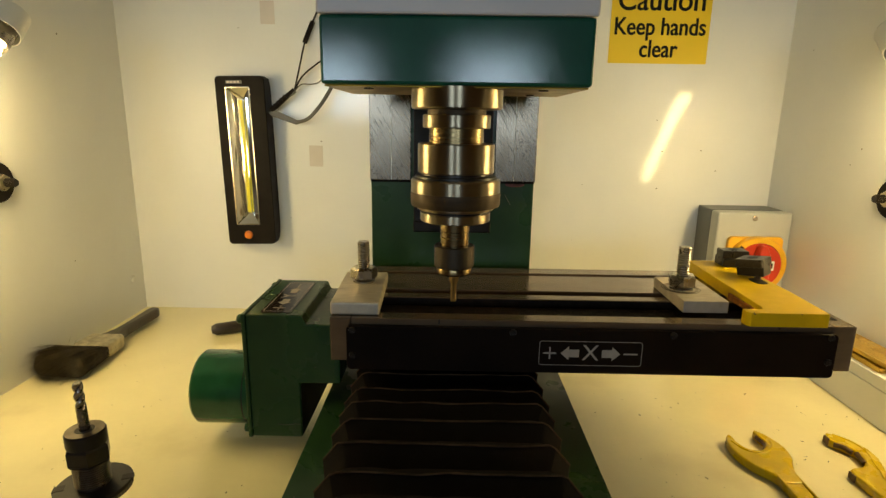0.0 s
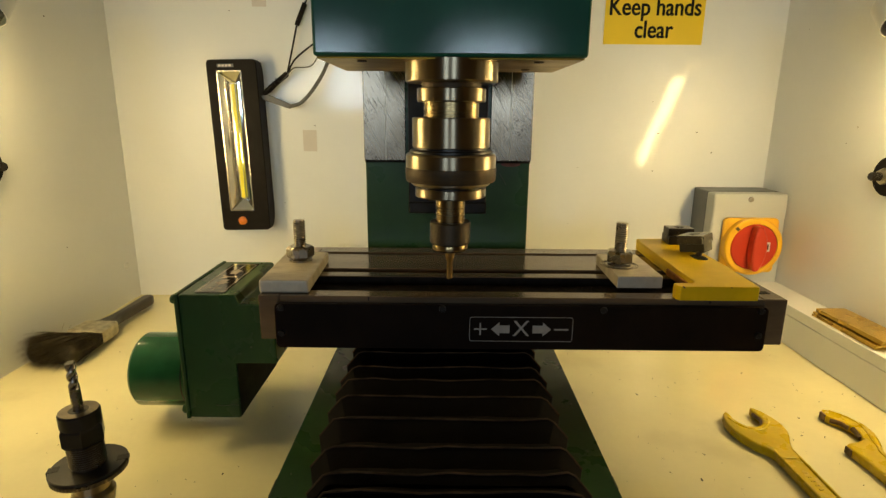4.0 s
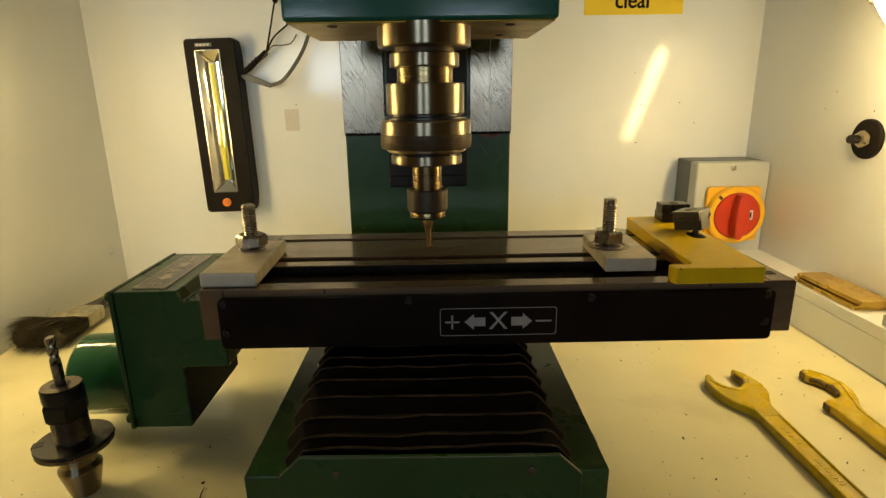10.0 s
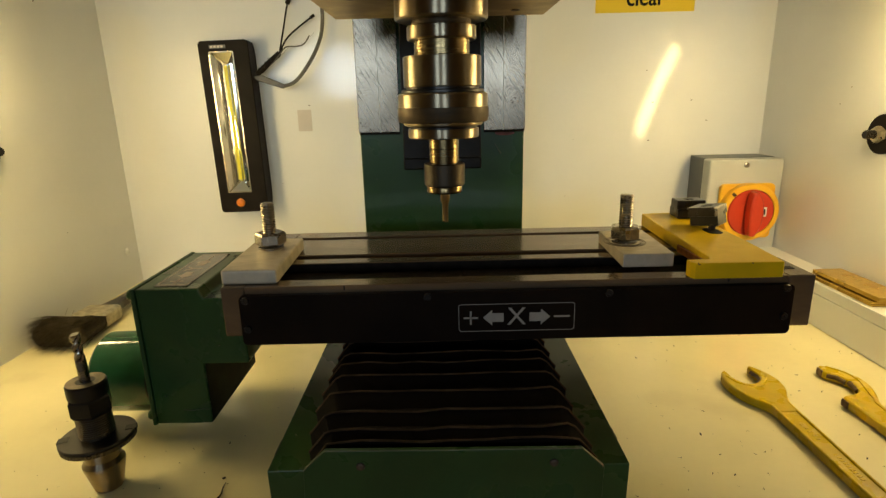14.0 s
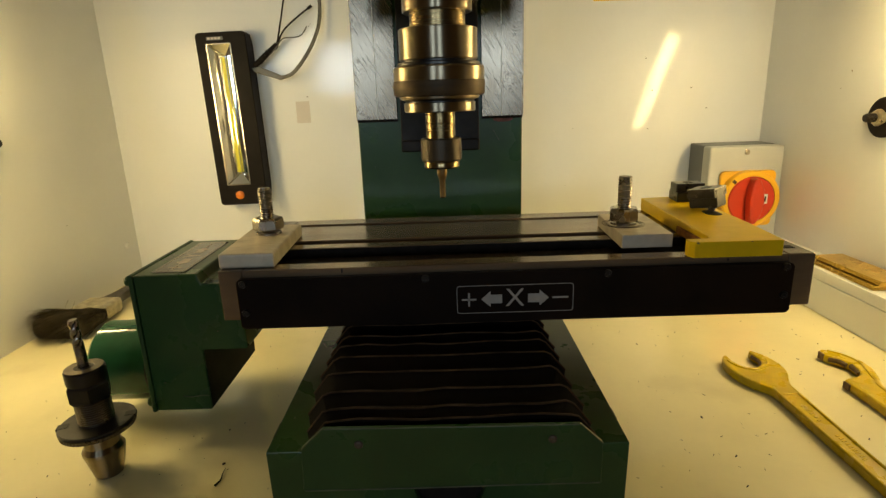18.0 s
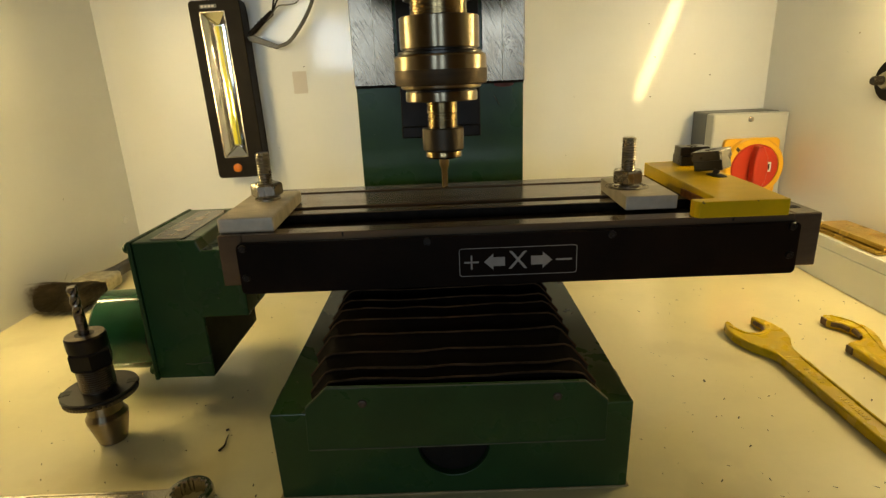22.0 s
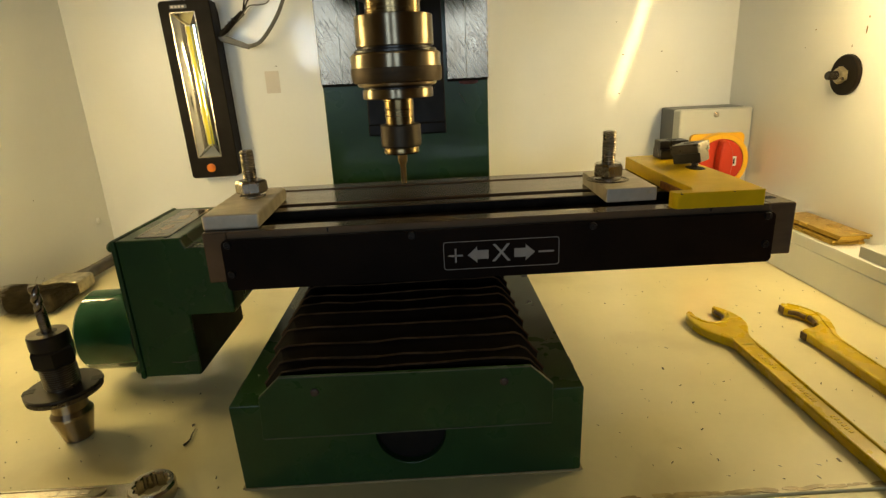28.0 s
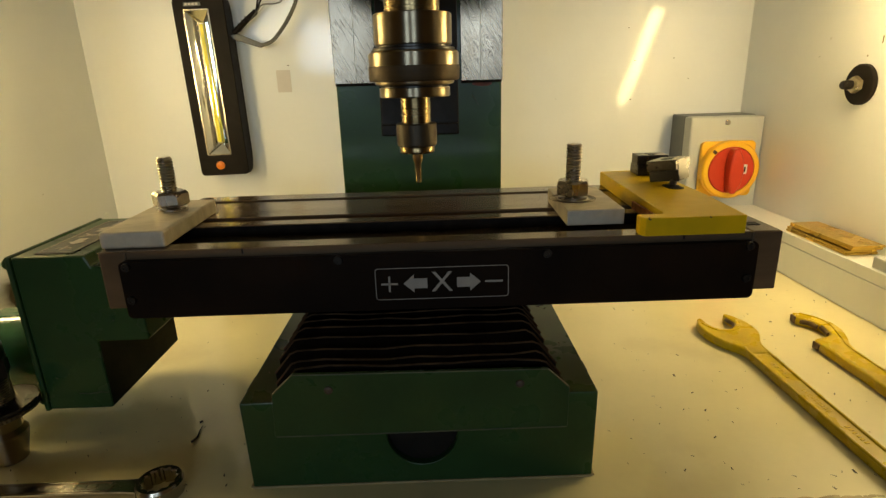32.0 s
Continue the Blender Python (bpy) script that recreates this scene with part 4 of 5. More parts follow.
jaw_throat = curve_points([(-0.0160, 0.1490, 0), (-0.0158, 0.1390, 0), (-0.0115, 0.1290, 0), (-0.0025, 0.1262, 0), (0.0065, 0.1310, 0), (0.0122, 0.1410, 0), (0.0110, 0.1520, 0), (0.0105, 0.1600, 0)], 5)
jaw = part("jaw", slab([(p.x, p.y) for p in jaw_outer + jaw_left + jaw_throat], 0, 0.0089, 0.0016, None, None, 3), YELLOW_TOOL, spanner, "open jaw with rounded prongs")
lip = [p + (p - Vector((-0.001, 0.150, 0))).normalized() * 0.0052 + Vector((0, 0, 0.0088)) for p in jaw_throat[3:-9]]
part("rim", tube(lip, 0.0010, 10), YELLOW_TOOL, jaw, "raised rim round the throat")
part("worn_throat", tube([p + Vector((0, 0, 0.0052)) for p in jaw_throat[20:-4]], 0.0021, 10), BARE_BROWN, jaw, "bare brown steel inside the jaw")
shank = slab([(-0.0076, 0.090), (-0.0050, 0.0985), (0.0020, 0.1030), (0.0090, 0.0995), (0.0120, 0.092), (0.0094, 0.0), (0.0080, -0.160), (-0.0072, -0.160), (-0.0078, 0.0)], 0.0006, 0.0078, 0.0012)
part("shank", shank, YELLOW_TOOL, spanner)
part("rib", joined(tube([(-0.0064, 0.090, 0.0078), (-0.0066, 0.0, 0.0078), (-0.0060, -0.158, 0.0078)], 0.0014, 14), tube([(0.0105, 0.092, 0.0078), (0.0081, 0.0, 0.0078), (0.0067, -0.158, 0.0078)], 0.0014, 14)), YELLOW_TOOL, spanner, "raised edge ribs")
for y0, count in ((0.0570, 5), (0.0150, 9), (-0.0330, 6)):
    for k in range(count):
        y = y0 - 0.0002 - 0.0052 * k if count == 5 else y0 - 0.0036 * k
        letter_at = Matrix.Translation((0.0012 + 0.0004 * (k % 2), y, 0.0076)) @ pose(0, 0, 0, 0, 0, 14)
        part("embossed_bar", box(-0.0019, 0.0019, -0.0010, 0.0010, 0, 0.0006, 0.0003), YELLOW_TOOL, spanner, "", letter_at)

# yellow hook spanner
hook = thing("hook_spanner", "yellow hook spanner with chipped paint lying on the floor", "spanner", 0.378, 0.06, 0.0002)
hook_line = [(0.3835, 0.2205), (0.3930, 0.2150), (0.4015, 0.2050), (0.4065, 0.1915), (0.4055, 0.1760), (0.3990, 0.1610), (0.3915, 0.1465), (0.3878, 0.1300),
             (0.3872, 0.0700), (0.3862, -0.080), (0.3660, -0.080), (0.3655, 0.0700), (0.3655, 0.1300), (0.3645, 0.1500), (0.3640, 0.1570), (0.3700, 0.1610), (0.3790, 0.1625),
             (0.3870, 0.1675), (0.3915, 0.1770), (0.3920, 0.1880), (0.3875, 0.1985), (0.3810, 0.2040), (0.3790, 0.2080)]
part("hook", slab([(x - 0.378, y - 0.06) for x, y in hook_line], 0, 0.0088, 0.0018, None, None, 3), YELLOW_TOOL, hook)
part("rib", tube(curve_points([(0.010, 0.156, 0.0088), (0.0205, 0.143, 0.0088), (0.0225, 0.126, 0.0088), (0.0130, 0.096, 0.0088), (0.0068, 0.06, 0.0088), (0.0062, -0.13, 0.0088)]), 0.0010, 14), YELLOW_TOOL, hook, "raised edge rib")
for bare in ([(0.0040, 0.1440, 0.0050), (0.0095, 0.1380, 0.0056), (0.0128, 0.1305, 0.0046)], [(0.0136, 0.1265, 0.0066), (0.0136, 0.1180, 0.0050), (0.0110, 0.1110, 0.0056)]):
    part("bare_patch", tube(curve_points(bare), 0.0025, 12), BARE_BROWN, hook, "bare steel where the paint has chipped")
part("bare_tip", box(0.0008, 0.0030, 0.1475, 0.1560, 0.0010, 0.0086, 0.0008), BARE_BROWN, hook, "bare tip")
part("bare_nose", box(-0.0146, -0.0126, 0.0890, 0.0975, 0.0008, 0.0078, 0.0008), BARE_BROWN, hook, "bare nose")

# chrome ring spanner
ring = thing("ring_spanner", "chrome ring spanner with raised lettering lying on the floor", "spanner", -0.1715, -0.0040, 0.0002)
outer, inner = disc_points(0, 0, 0.0146, 48), [(r * math.cos(2 * math.pi * k / 48), r * math.sin(2 * math.pi * k / 48)) for k in range(48) for r in ((0.0096 if k % 4 < 2 else 0.0107),)]
own = bmesh.new()
loops = [[own.verts.new((x * s, y * s, z)) for x, y in line] for line, z, s in ((outer, 0.0, 0.96), (outer, 0.002, 1), (outer, 0.0085, 1), (outer, 0.0105, 0.93), (inner, 0.0105, 1.08), (inner, 0.0095, 1), (inner, 0.0, 1))]
for a, b in zip(loops, loops[1:] + loops[:1]):
    for k in range(48):
        own.faces.new((a[k], a[(k + 1) % 48], b[(k + 1) % 48], b[k]))
part("ring_end", own, CHROME, ring, "twelve-point ring")
bar = slab([(-0.0120, 0.0075), (-0.0240, 0.0066), (-0.160, 0.0060), (-0.160, -0.0075), (-0.0240, -0.0072), (-0.0120, -0.0085)], 0.0004, 0.0066, 0.0014)
part("shank", bar, CHROME, ring)
part("panel_rim", ring_frame(-0.110, -0.030, -0.0046, 0.0038, 0.0038, 0.0006, 0.0064, 0.0071), CHROME, ring, "raised rim round the lettering")
for k in range(4):
    part("embossed_bar", box(-0.0660 + 0.0068 * k, -0.0608 + 0.0068 * k, -0.0024, 0.0020, 0.0064, 0.0070, 0.0002), CHROME, ring)

# paint brush
brush = thing("paint_brush", "worn flat paint brush with dark bristles against the wall", "brush", -0.4685, 0.40, 0.0002, rz=-1.5)
rnd = random.Random(5)
bm = bmesh.new()
for k in range(2600):
    u, v = rnd.uniform(-1, 1), rnd.uniform(0, 1)
    x0, z0 = u * 0.024, 0.004 + v * 0.014
    spread = 1.25 + rnd.uniform(-0.1, 0.2)
    end = Vector((x0 * spread + rnd.gauss(0, 0.0025) - 0.001, -0.096 + rnd.gauss(0, 0.006) + 0.012 * u * u, max(0.0008, z0 * 2.25 + rnd.gauss(0, 0.0025) - 0.005)))
    start = Vector((x0, -0.022, z0))
    mid = (start + end) / 2 + Vector((0, 0, 0.003))
    side = Vector((0.00028, 0, 0.00028 * (1 if k % 2 else -1)))
    vs = [bm.verts.new(p) for p in (start - side, start + side, mid + side, mid - side, end)]
    bm.faces.new(vs[:4])
    bm.faces.new((vs[3], vs[2], vs[4]))
data = bpy.data.meshes.new("bristles")
bm.to_mesh(data)
bm.free()
data.materials.append(BRISTLE)
tuft = tagged(new("bristles", data), "splayed dark bristles")
tuft.parent = brush
core = bmesh.new()
core = slab([(-0.024, -0.022), (0.024, -0.022), (0.030, -0.086), (-0.034, -0.082)], 0.001, 0.0200, 0.008, None, None, 4)
for v in core.verts:
    if v.co.y < -0.05:
        v.co.z *= 1.35
part("bristle_core", core, BRISTLE, brush)
stray = bmesh.new()
for k in range(12):
    x0, y0 = rnd.uniform(-0.036, -0.002), rnd.uniform(-0.085, -0.03)
    dx, dy, up = rnd.uniform(-0.008, 0.004), rnd.uniform(-0.02, 0.012), rnd.uniform(0.006, 0.018)
    tube([(x0, y0, 0.020), (x0 + 0.6 * dx, y0 + 0.4 * dy, 0.020 + 0.6 * up), (x0 + dx, y0 + dy, 0.020 + up)], 0.00014, 5, stray)
part("stray_bristles", stray, BRISTLE_PALE, brush, "stray bristles curling up")
part("ferrule", slab([(-0.0245, -0.024), (0.0245, -0.024), (0.0225, 0.016), (-0.0225, 0.016)], 0.002, 0.0215, 0.004, None, None, 3), FERRULE, brush, "tarnished metal ferrule")
grip = [(-0.018, 0.015), (0.018, 0.015), (0.0110, 0.026), (0.0072, 0.044), (0.0070, 0.070), (0.0085, 0.105), (0.0090, 0.124), (0.0060, 0.134), (-0.0060, 0.134), (-0.0090, 0.124), (-0.0085, 0.105), (-0.0070, 0.070), (-0.0072, 0.044), (-0.0110, 0.026)]
part("handle", slab(grip, 0.004, 0.019, 0.004, None, None, 3), HANDLE, brush, "dark varnished handle")

tool = thing("tool_handle", "dark rounded tool handle lying behind the machine", "tool", -0.330, 0.475, 0.0002, rz=28)
part("handle", lathe([(0, -0.021), (0.0055, -0.020), (0.0085, -0.014), (0.0088, 0.010), (0.0072, 0.040), (0.0080, 0.060), (0.004, 0.064), (0, 0.064)], 24), HANDLE, tool, "", pose(0, 0, 0.0088, 0, 90, 0))

# ---------------------------------------------------------------- things on the ledge
for x, y, turn, n in ((0.4800, 0.3130, 0, 0), (0.4795, 0.3120, -1.2, 1), (0.4815, 0.3095, 0.6, 2), (0.4805, 0.3060, 1.4, 3)):
    bar = box(-0.0180 + 0.0010 * (n == 2), 0.0180 - 0.0010 * (n == 1), -0.0500, 0.0560, 0, 0.0025, 0.0004)
    single("brass_strip", bar, BRASS, "tarnished brass strip in a stack on the ledge", "metal strip", "stacked brass strips", "", pose(x, y, LEDGE + 0.0003 + 0.0033 * n, 0, 0, turn))
single("packing_block", box(0.4610, 0.4990, 0.110, 0.224, LEDGE + 0.0002, LEDGE + 0.0125, 0.001), GREY_PLASTIC, "pale grey packing block lying on the ledge", "block")

# ---------------------------------------------------------------- things on the back wall
lampw = thing("inspection_lamp", "black inspection lamp with chrome reflector, switched off", "work light", -0.3135, YB, 0.246)
lampw.matrix_basis = pose(-0.3135, YB, 0.246, 0, -1.1, 0)
part("case", slab(rounded(-0.0370, 0.0335, -0.1270, 0.1270, 0.006), 0.0, 0.0160, 0.0015, None, FACE, 3), BLACK_PLASTIC, lampw, "black rubbered case")
part("case_front", bezel(rounded(-0.0368, 0.0368, -0.1268, 0.1268, 0.006), rounded(-0.0207, 0.0137, -0.0947, 0.1102, 0.001), 0.0161, 0.0340, None, FACE), BLACK_PLASTIC, lampw)
own = bmesh.new()
x0, x1, z0, z1 = -0.0205, 0.0135, -0.0945, 0.1100
y_out, y_in = -0.0338, -0.0205
pts = {}
for n, (x, z, y) in enumerate(((x0, z0, y_out), (x1, z0, y_out), (x1, z1, y_out), (x0, z1, y_out), (-0.0078, z0 + 0.016, y_in), (-0.0010, z0 + 0.016, y_in), (-0.0010, z1 - 0.016, y_in), (-0.0078, z1 - 0.016, y_in))):
    pts[n] = own.verts.new((x, y, z))
for q in ((0, 1, 5, 4), (2, 3, 7, 6), (4, 5, 6, 7)):
    own.faces.new([pts[k] for k in q])
# the long sides are slightly curved
for edge, foot in (((1, 2), (5, 6)), ((3, 0), (7, 4))):
    last = (pts[edge[0]], pts[edge[1]])
    for k in range(1, 7):
        u = k / 6
        if k == 6:
            now = (pts[foot[0]], pts[foot[1]])
        else:
            now = tuple(own.verts.new((pts[e].co.x + (pts[f].co.x - pts[e].co.x) * u, y_out + (y_in - y_out) * (1.21 * u - 0.21 * u * u), pts[e].co.z + (pts[f].co.z - pts[e].co.z) * u)) for e, f in zip(edge, foot))
        own.faces.new((last[0], last[1], now[1], now[0]))
        last = now
part("reflector", own, MIRROR, lampw, "polished trough reflector")
part("led_strip", box(-0.0068, -0.0020, -0.0219, -0.0207, z0 + 0.017, z1 - 0.017), LED, lampw, "yellow led strip")
part("lens_frame", ring_frame(x0 - 0.0012, x1 + 0.0012, z0 - 0.0012, z1 + 0.0012, 0.0020, 0.0016, 0.0338, 0.0352, None, FACE), CHROME, lampw, "chrome rim")
part("button", lathe([(0, 0.034), (0.0064, 0.034), (0.0062, 0.0362), (0.0040, 0.0374), (0, 0.0378)], 28, None, FACE), ORANGE, lampw, "orange push button", pose(-0.0045, 0, -0.1115))
part("label_patch", slab(rounded(-0.0200, 0.0040, 0.1155, 0.1205, 0.0006), 0.0338, 0.0344, 0, None, FACE), DARK_GREY, lampw, "small grey label")
for k in range(4):
    part("label_bar", box(-0.0180 + 0.0050 * k, -0.0145 + 0.0050 * k, -0.0348, -0.0343, 0.1166, 0.1194), STICKER, lampw)
# sloping side of the case
part("side_rail", slab([(0.0336, -0.122), (0.0352, -0.112), (0.0352, 0.118), (0.0336, 0.126)], 0.0, 0.014, 0.002, None, FACE), BLACK_PLASTIC, lampw, "black side grip")

switch = thing("isolator_switch", "grey isolator switch box with yellow plate and red rotary knob", "switch", 0.447, YB, 0.120)
part("back_box", box(-0.0530, 0.0545, -0.0480, -0.0002, -0.0700, 0.0685, 0.002), DARK_GREY, switch, "dark grey back box")
part("cover", box(-0.0545, 0.0548, -0.0722, -0.0482, -0.0715, 0.0680, 0.003), GREY_PLASTIC, switch, "light grey front cover")
part("cover_screw", lathe([(0, 0), (0.0040, 0), (0.0038, 0.0014), (0.0022, 0.0020), (0, 0.0016)], 20, None, FACE), BOLT, switch, "", pose(-0.0005, -0.0722, 0.0595))
part("plate", slab(rounded(-0.0385, 0.0425, -0.0495, 0.0330, 0.007), 0.0724, 0.0790, 0.0015, None, FACE), YELLOW_PLASTIC, switch, "yellow mounting plate")
own = bmesh.new()
rings = []
for r, y in ((0.0425, 0.079), (0.0425, 0.0890), (0.0405, 0.0910), (0.0345, 0.0910), (0.0340, 0.0800)):
    rings.append([own.verts.new((r * math.cos(2 * math.pi * k / 48), -y, r * math.sin(2 * math.pi * k / 48))) for k in range(48)])
for a, b in zip(rings, rings[1:]):
    for k in range(48):
        own.faces.new((a[k], a[(k + 1) % 48], b[(k + 1) % 48], b[k]))
part("collar", own, YELLOW_PLASTIC, switch, "yellow round collar", pose(0.0030, 0, -0.0080))
knob = part("knob", lathe([(0, 0.080), (0.0338, 0.080), (0.0338, 0.0905), (0.0325, 0.0920), (0, 0.0920)], 48, None, FACE), RED_PLASTIC, switch, "red rotary knob", pose(0.0030, 0, -0.0080))
part("grip", slab([(-0.0065, -0.0325), (0.0005, -0.0332), (0.0080, -0.0180), (0.0105, 0), (0.0085, 0.0180), (0.0010, 0.0332), (-0.0065, 0.0325), (-0.0095, 0.0180), (-0.0105, 0), (-0.0095, -0.0180)], 0.0920, 0.1085, 0.003, None, FACE, 3), RED_PLASTIC, knob, "raised grip bar of the knob")
part("position_label", slab(rounded(-0.0035, 0.0035, -0.0070, 0.0070, 0.0008), 0.0921, 0.0926, 0, None, FACE), LAMP_WHITE, knob, "small white label", pose(0.0190, 0, 0.0010))
part("position_bar", box(-0.0010, 0.0010, -0.0931, -0.0927, -0.0040, 0.0040), INK, knob, "", pose(0.0190, 0, 0.0010))
part("padlock_slot", box(-0.0030, 0.0030, -0.0914, -0.0905, -0.0022, 0.0022), BARE_BROWN, switch, "", pose(0.0030 - 0.0270, 0, -0.0080 + 0.0270) @ pose(0, 0, 0, 0, 40, 0))

sign = thing("warning_sign", "yellow caution sign with bold black letters on the wall", "sign", 0.3055, YB, 0.470)
part("sheet", slab(rounded(-0.0735, 0.0735, -0.0690, 0.0690, 0.001), 0.0002, 0.0012, 0, None, FACE), SIGN_YELLOW, sign)
for text, size, z in (("Caution", 0.0450, 0.0195), ("Keep hands", 0.0345, -0.0178), ("clear", 0.0345, -0.0492)):
    letters = lettering(text, size, 0.0002, 0.0)
    for k, (dx, dy) in enumerate(((-0.0008, 0), (0.0008, 0), (0, -0.0005), (0, 0.0005), (-0.0006, 0.0003), (0.0006, -0.0003))):
        joined(lettering(text, size, 0.0002, 0.0), letters, Matrix.Translation((dx, dy, 0.00004 * (k + 1))))
    xs = [v.co.x for v in letters.verts]
    wide = {"Caution": 0.1280, "Keep hands": 0.1350, "clear": 0.0570}[text] / (max(xs) - min(xs))
    part("lettering", letters, INK, sign, "bold black words", Matrix.Translation((0.0, -0.0013, z)) @ FACE @ Matrix.Diagonal((wide, 1, 1, 1)))
for x, z in ((-0.2135, 0.2556), (-0.2790, 0.4660)):
    single("paper_label", slab(rounded(-0.0106, 0.0106, -0.0163, 0.0163, 0.0006), 0.0, 0.0006, 0, None, Matrix.Translation((x, YB - 0.0002, z)) @ FACE), STICKER, "small plain grey paper label stuck on the wall", "label", "paper labels on the wall")

# safety glasses hanging on the wall
glasses = thing("safety_glasses", "clear safety glasses with black arms and cord hanging on the wall", "glasses", -0.235, YB, 0.33)
lens_line = [(-0.036, -0.010), (-0.018, -0.018), (-0.002, -0.022), (0.016, -0.016), (0.034, 0.004), (0.045, 0.020), (0.058, 0.048), (0.050, 0.052), (0.037, 0.038), (0.013, 0.034), (-0.006, 0.016), (-0.024, 0.000)]
part("lens", slab(lens_line, 0.018, 0.0200, 0.0005, None, FACE), CLEAR, glasses, "clear curved lens").visible_shadow = False
part("side_shield", slab([(-0.0440, -0.0080), (-0.0400, -0.0140), (-0.0020, -0.0265), (0.0030, -0.0215), (-0.0050, -0.0180), (-0.0330, -0.0060)], 0.016, 0.024, 0.001, None, FACE), SMOKED, glasses, "smoky grey side piece")
part("lower_rim", tube(curve_points([(-0.003, -0.021, -0.0235), (0.016, -0.022, -0.0175), (0.033, -0.022, -0.0005), (0.046, -0.020, 0.0180), (0.055, -0.018, 0.0350), (0.0605, -0.015, 0.0520), (0.0635, -0.014, 0.0740), (0.0632, -0.013, 0.1000)]), 0.0027, 12), SMOKED, glasses, "smoky grey lower rim")
part("upper_rim", tube(curve_points([(-0.030, -0.020, -0.003), (-0.006, -0.020, 0.019), (0.007, -0.020, 0.032), (0.022, -0.020, 0.033), (0.034, -0.019, 0.036), (0.043, -0.018, 0.048)]), 0.0009, 10), SMOKED, glasses)
part("arm", tube(curve_points([(-0.039, -0.022, -0.0055), (-0.022, -0.020, 0.009), (-0.004, -0.016, 0.0245)]), 0.0040, 14), BLACK_PLASTIC, glasses, "ribbed black arm")
for k in range(4):
    part("arm_rib", tube([(-0.0335 + 0.0052 * k, -0.0215, -0.0008 + 0.0046 * k), (-0.0320 + 0.0052 * k, -0.0214, 0.0005 + 0.0046 * k)], 0.0046, 14), BLACK_PLASTIC, glasses)
for pts in ([(-0.004, -0.016, 0.0245), (0.004, -0.012, 0.058), (0.0137, -0.010, 0.0958), (0.0285, -0.008, 0.129), (0.0385, -0.006, 0.150)], [(-0.006, -0.016, 0.0180), (0.006, -0.012, 0.043), (0.0294, -0.012, 0.0622), (0.0500, -0.011, 0.0760)]):
    part("cord", tube(curve_points(pts), 0.0013, 10), BLACK_PLASTIC, glasses, "thin black cord")
part("cord_end", tube([(0.0450, -0.0112, 0.0728), (0.0510, -0.0110, 0.0768)], 0.0022, 12), BLACK_PLASTIC, glasses, "black cord end")
part("cord_slider", tube([(0.0125, -0.010, 0.0925), (0.0180, -0.009, 0.1060), (0.0255, -0.008, 0.1230)], 0.0036, 14), BLACK_PLASTIC, glasses)

# ---------------------------------------------------------------- things on the side walls


def wall_bolt(x, y, z, s):
    ob = thing("wall_bolt", "bolt with plated nut on a black rubber washer", "bolt", x, y, z, group="bolts through the side walls")
    turn = pose(0, 0, 0, 0, -90 * s, 0)
    part("washer", lathe([(0, 0.0002), (0.0225, 0.0002), (0.0225, 0.0040), (0.0212, 0.0052), (0, 0.0052)], 40, None, turn), BLACK_PLASTIC, ob, "black rubber washer")
    part("nut", hexagon(0.0095, 0.0053, 0.0125, None, turn), PLATED, ob, "plated nut")
    part("shank", lathe(thread(0.0050, 0.0126, 0.0240, 0.0015), 20, None, turn), BLACK_OXIDE, ob, "dark threaded end")


wall_bolt(XE, 0.339, 0.2330, 1)
wall_bolt(XW, 0.318, 0.2380, -1)


def wall_lamp(x, y, z, s):
    ob = thing("wall_lamp", "lit tube lamp in a white lampholder on the side wall", "lamp", x, y, z, group="lamps on the side walls")
    turn = pose(0, 0, 0, 0, -90 * s, 0)
    part("base", lathe([(0, 0.0002), (0.0150, 0.0002), (0.0150, 0.0050), (0.0120, 0.0080), (0.0100, 0.0280), (0, 0.0280)], 36, None, turn), LAMP_WHITE, ob)
    aim = Matrix.Translation((-s * 0.0352, -0.0007, 0.0006)) @ look((0, 0, 0), (-s * 0.0012, -0.1860, -0.1925)) @ pose(0, 0, 0, 180, 0, 0)
    part("lampholder", lathe([(0, 0.000), (0.0150, 0.000), (0.0172, 0.003), (0.0182, 0.032), (0.0172, 0.032), (0.0162, 0.008), (0, 0.008)], 40, None, aim), LAMP_WHITE, ob, "white plastic lampholder")
    part("tube_cap", lathe([(0, 0.009), (0.0140, 0.010), (0.0136, 0.046), (0.0130, 0.050), (0, 0.050)], 32, None, aim), BOLT, ob, "metal cap of the tube")
    part("tube", lathe([(0, 0.0542), (0.0092, 0.0542), (0.0101, 0.062), (0.0101, 0.308), (0.0084, 0.318), (0, 0.321)], 28, None, aim), LAMP_GLASS, ob, "glowing white tube")
    # added strip, no known lamp part, that holds the tube's glow off the wall
    strip = bmesh.new()
    toward = s if aim[0][0] > 0 else -s
    low, high = (-84, 67) if aim[1][1] > 0 else (-67, 84)
    loops = []
    for r in (0.0160, 0.0170):
        for z in (0.056, 0.318):
            loops.append([strip.verts.new((toward * r * math.cos(radians(a)), r * math.sin(radians(a)), z)) for a in (low + (high - low) * k / 10 for k in range(11))])
    for p, q in ((0, 1), (1, 3), (3, 2), (2, 0)):
        for k in range(10):
            strip.faces.new((loops[p][k], loops[p][k + 1], loops[q][k + 1], loops[q][k]))
    strip.transform(aim)
    part("glow_shield", strip, LAMP_WHITE, ob, "added white strip that keeps the tube's glow off the wall")


wall_lamp(XE, 0.346, 0.416, 1)
wall_lamp(XW, 0.338, 0.418, -1)
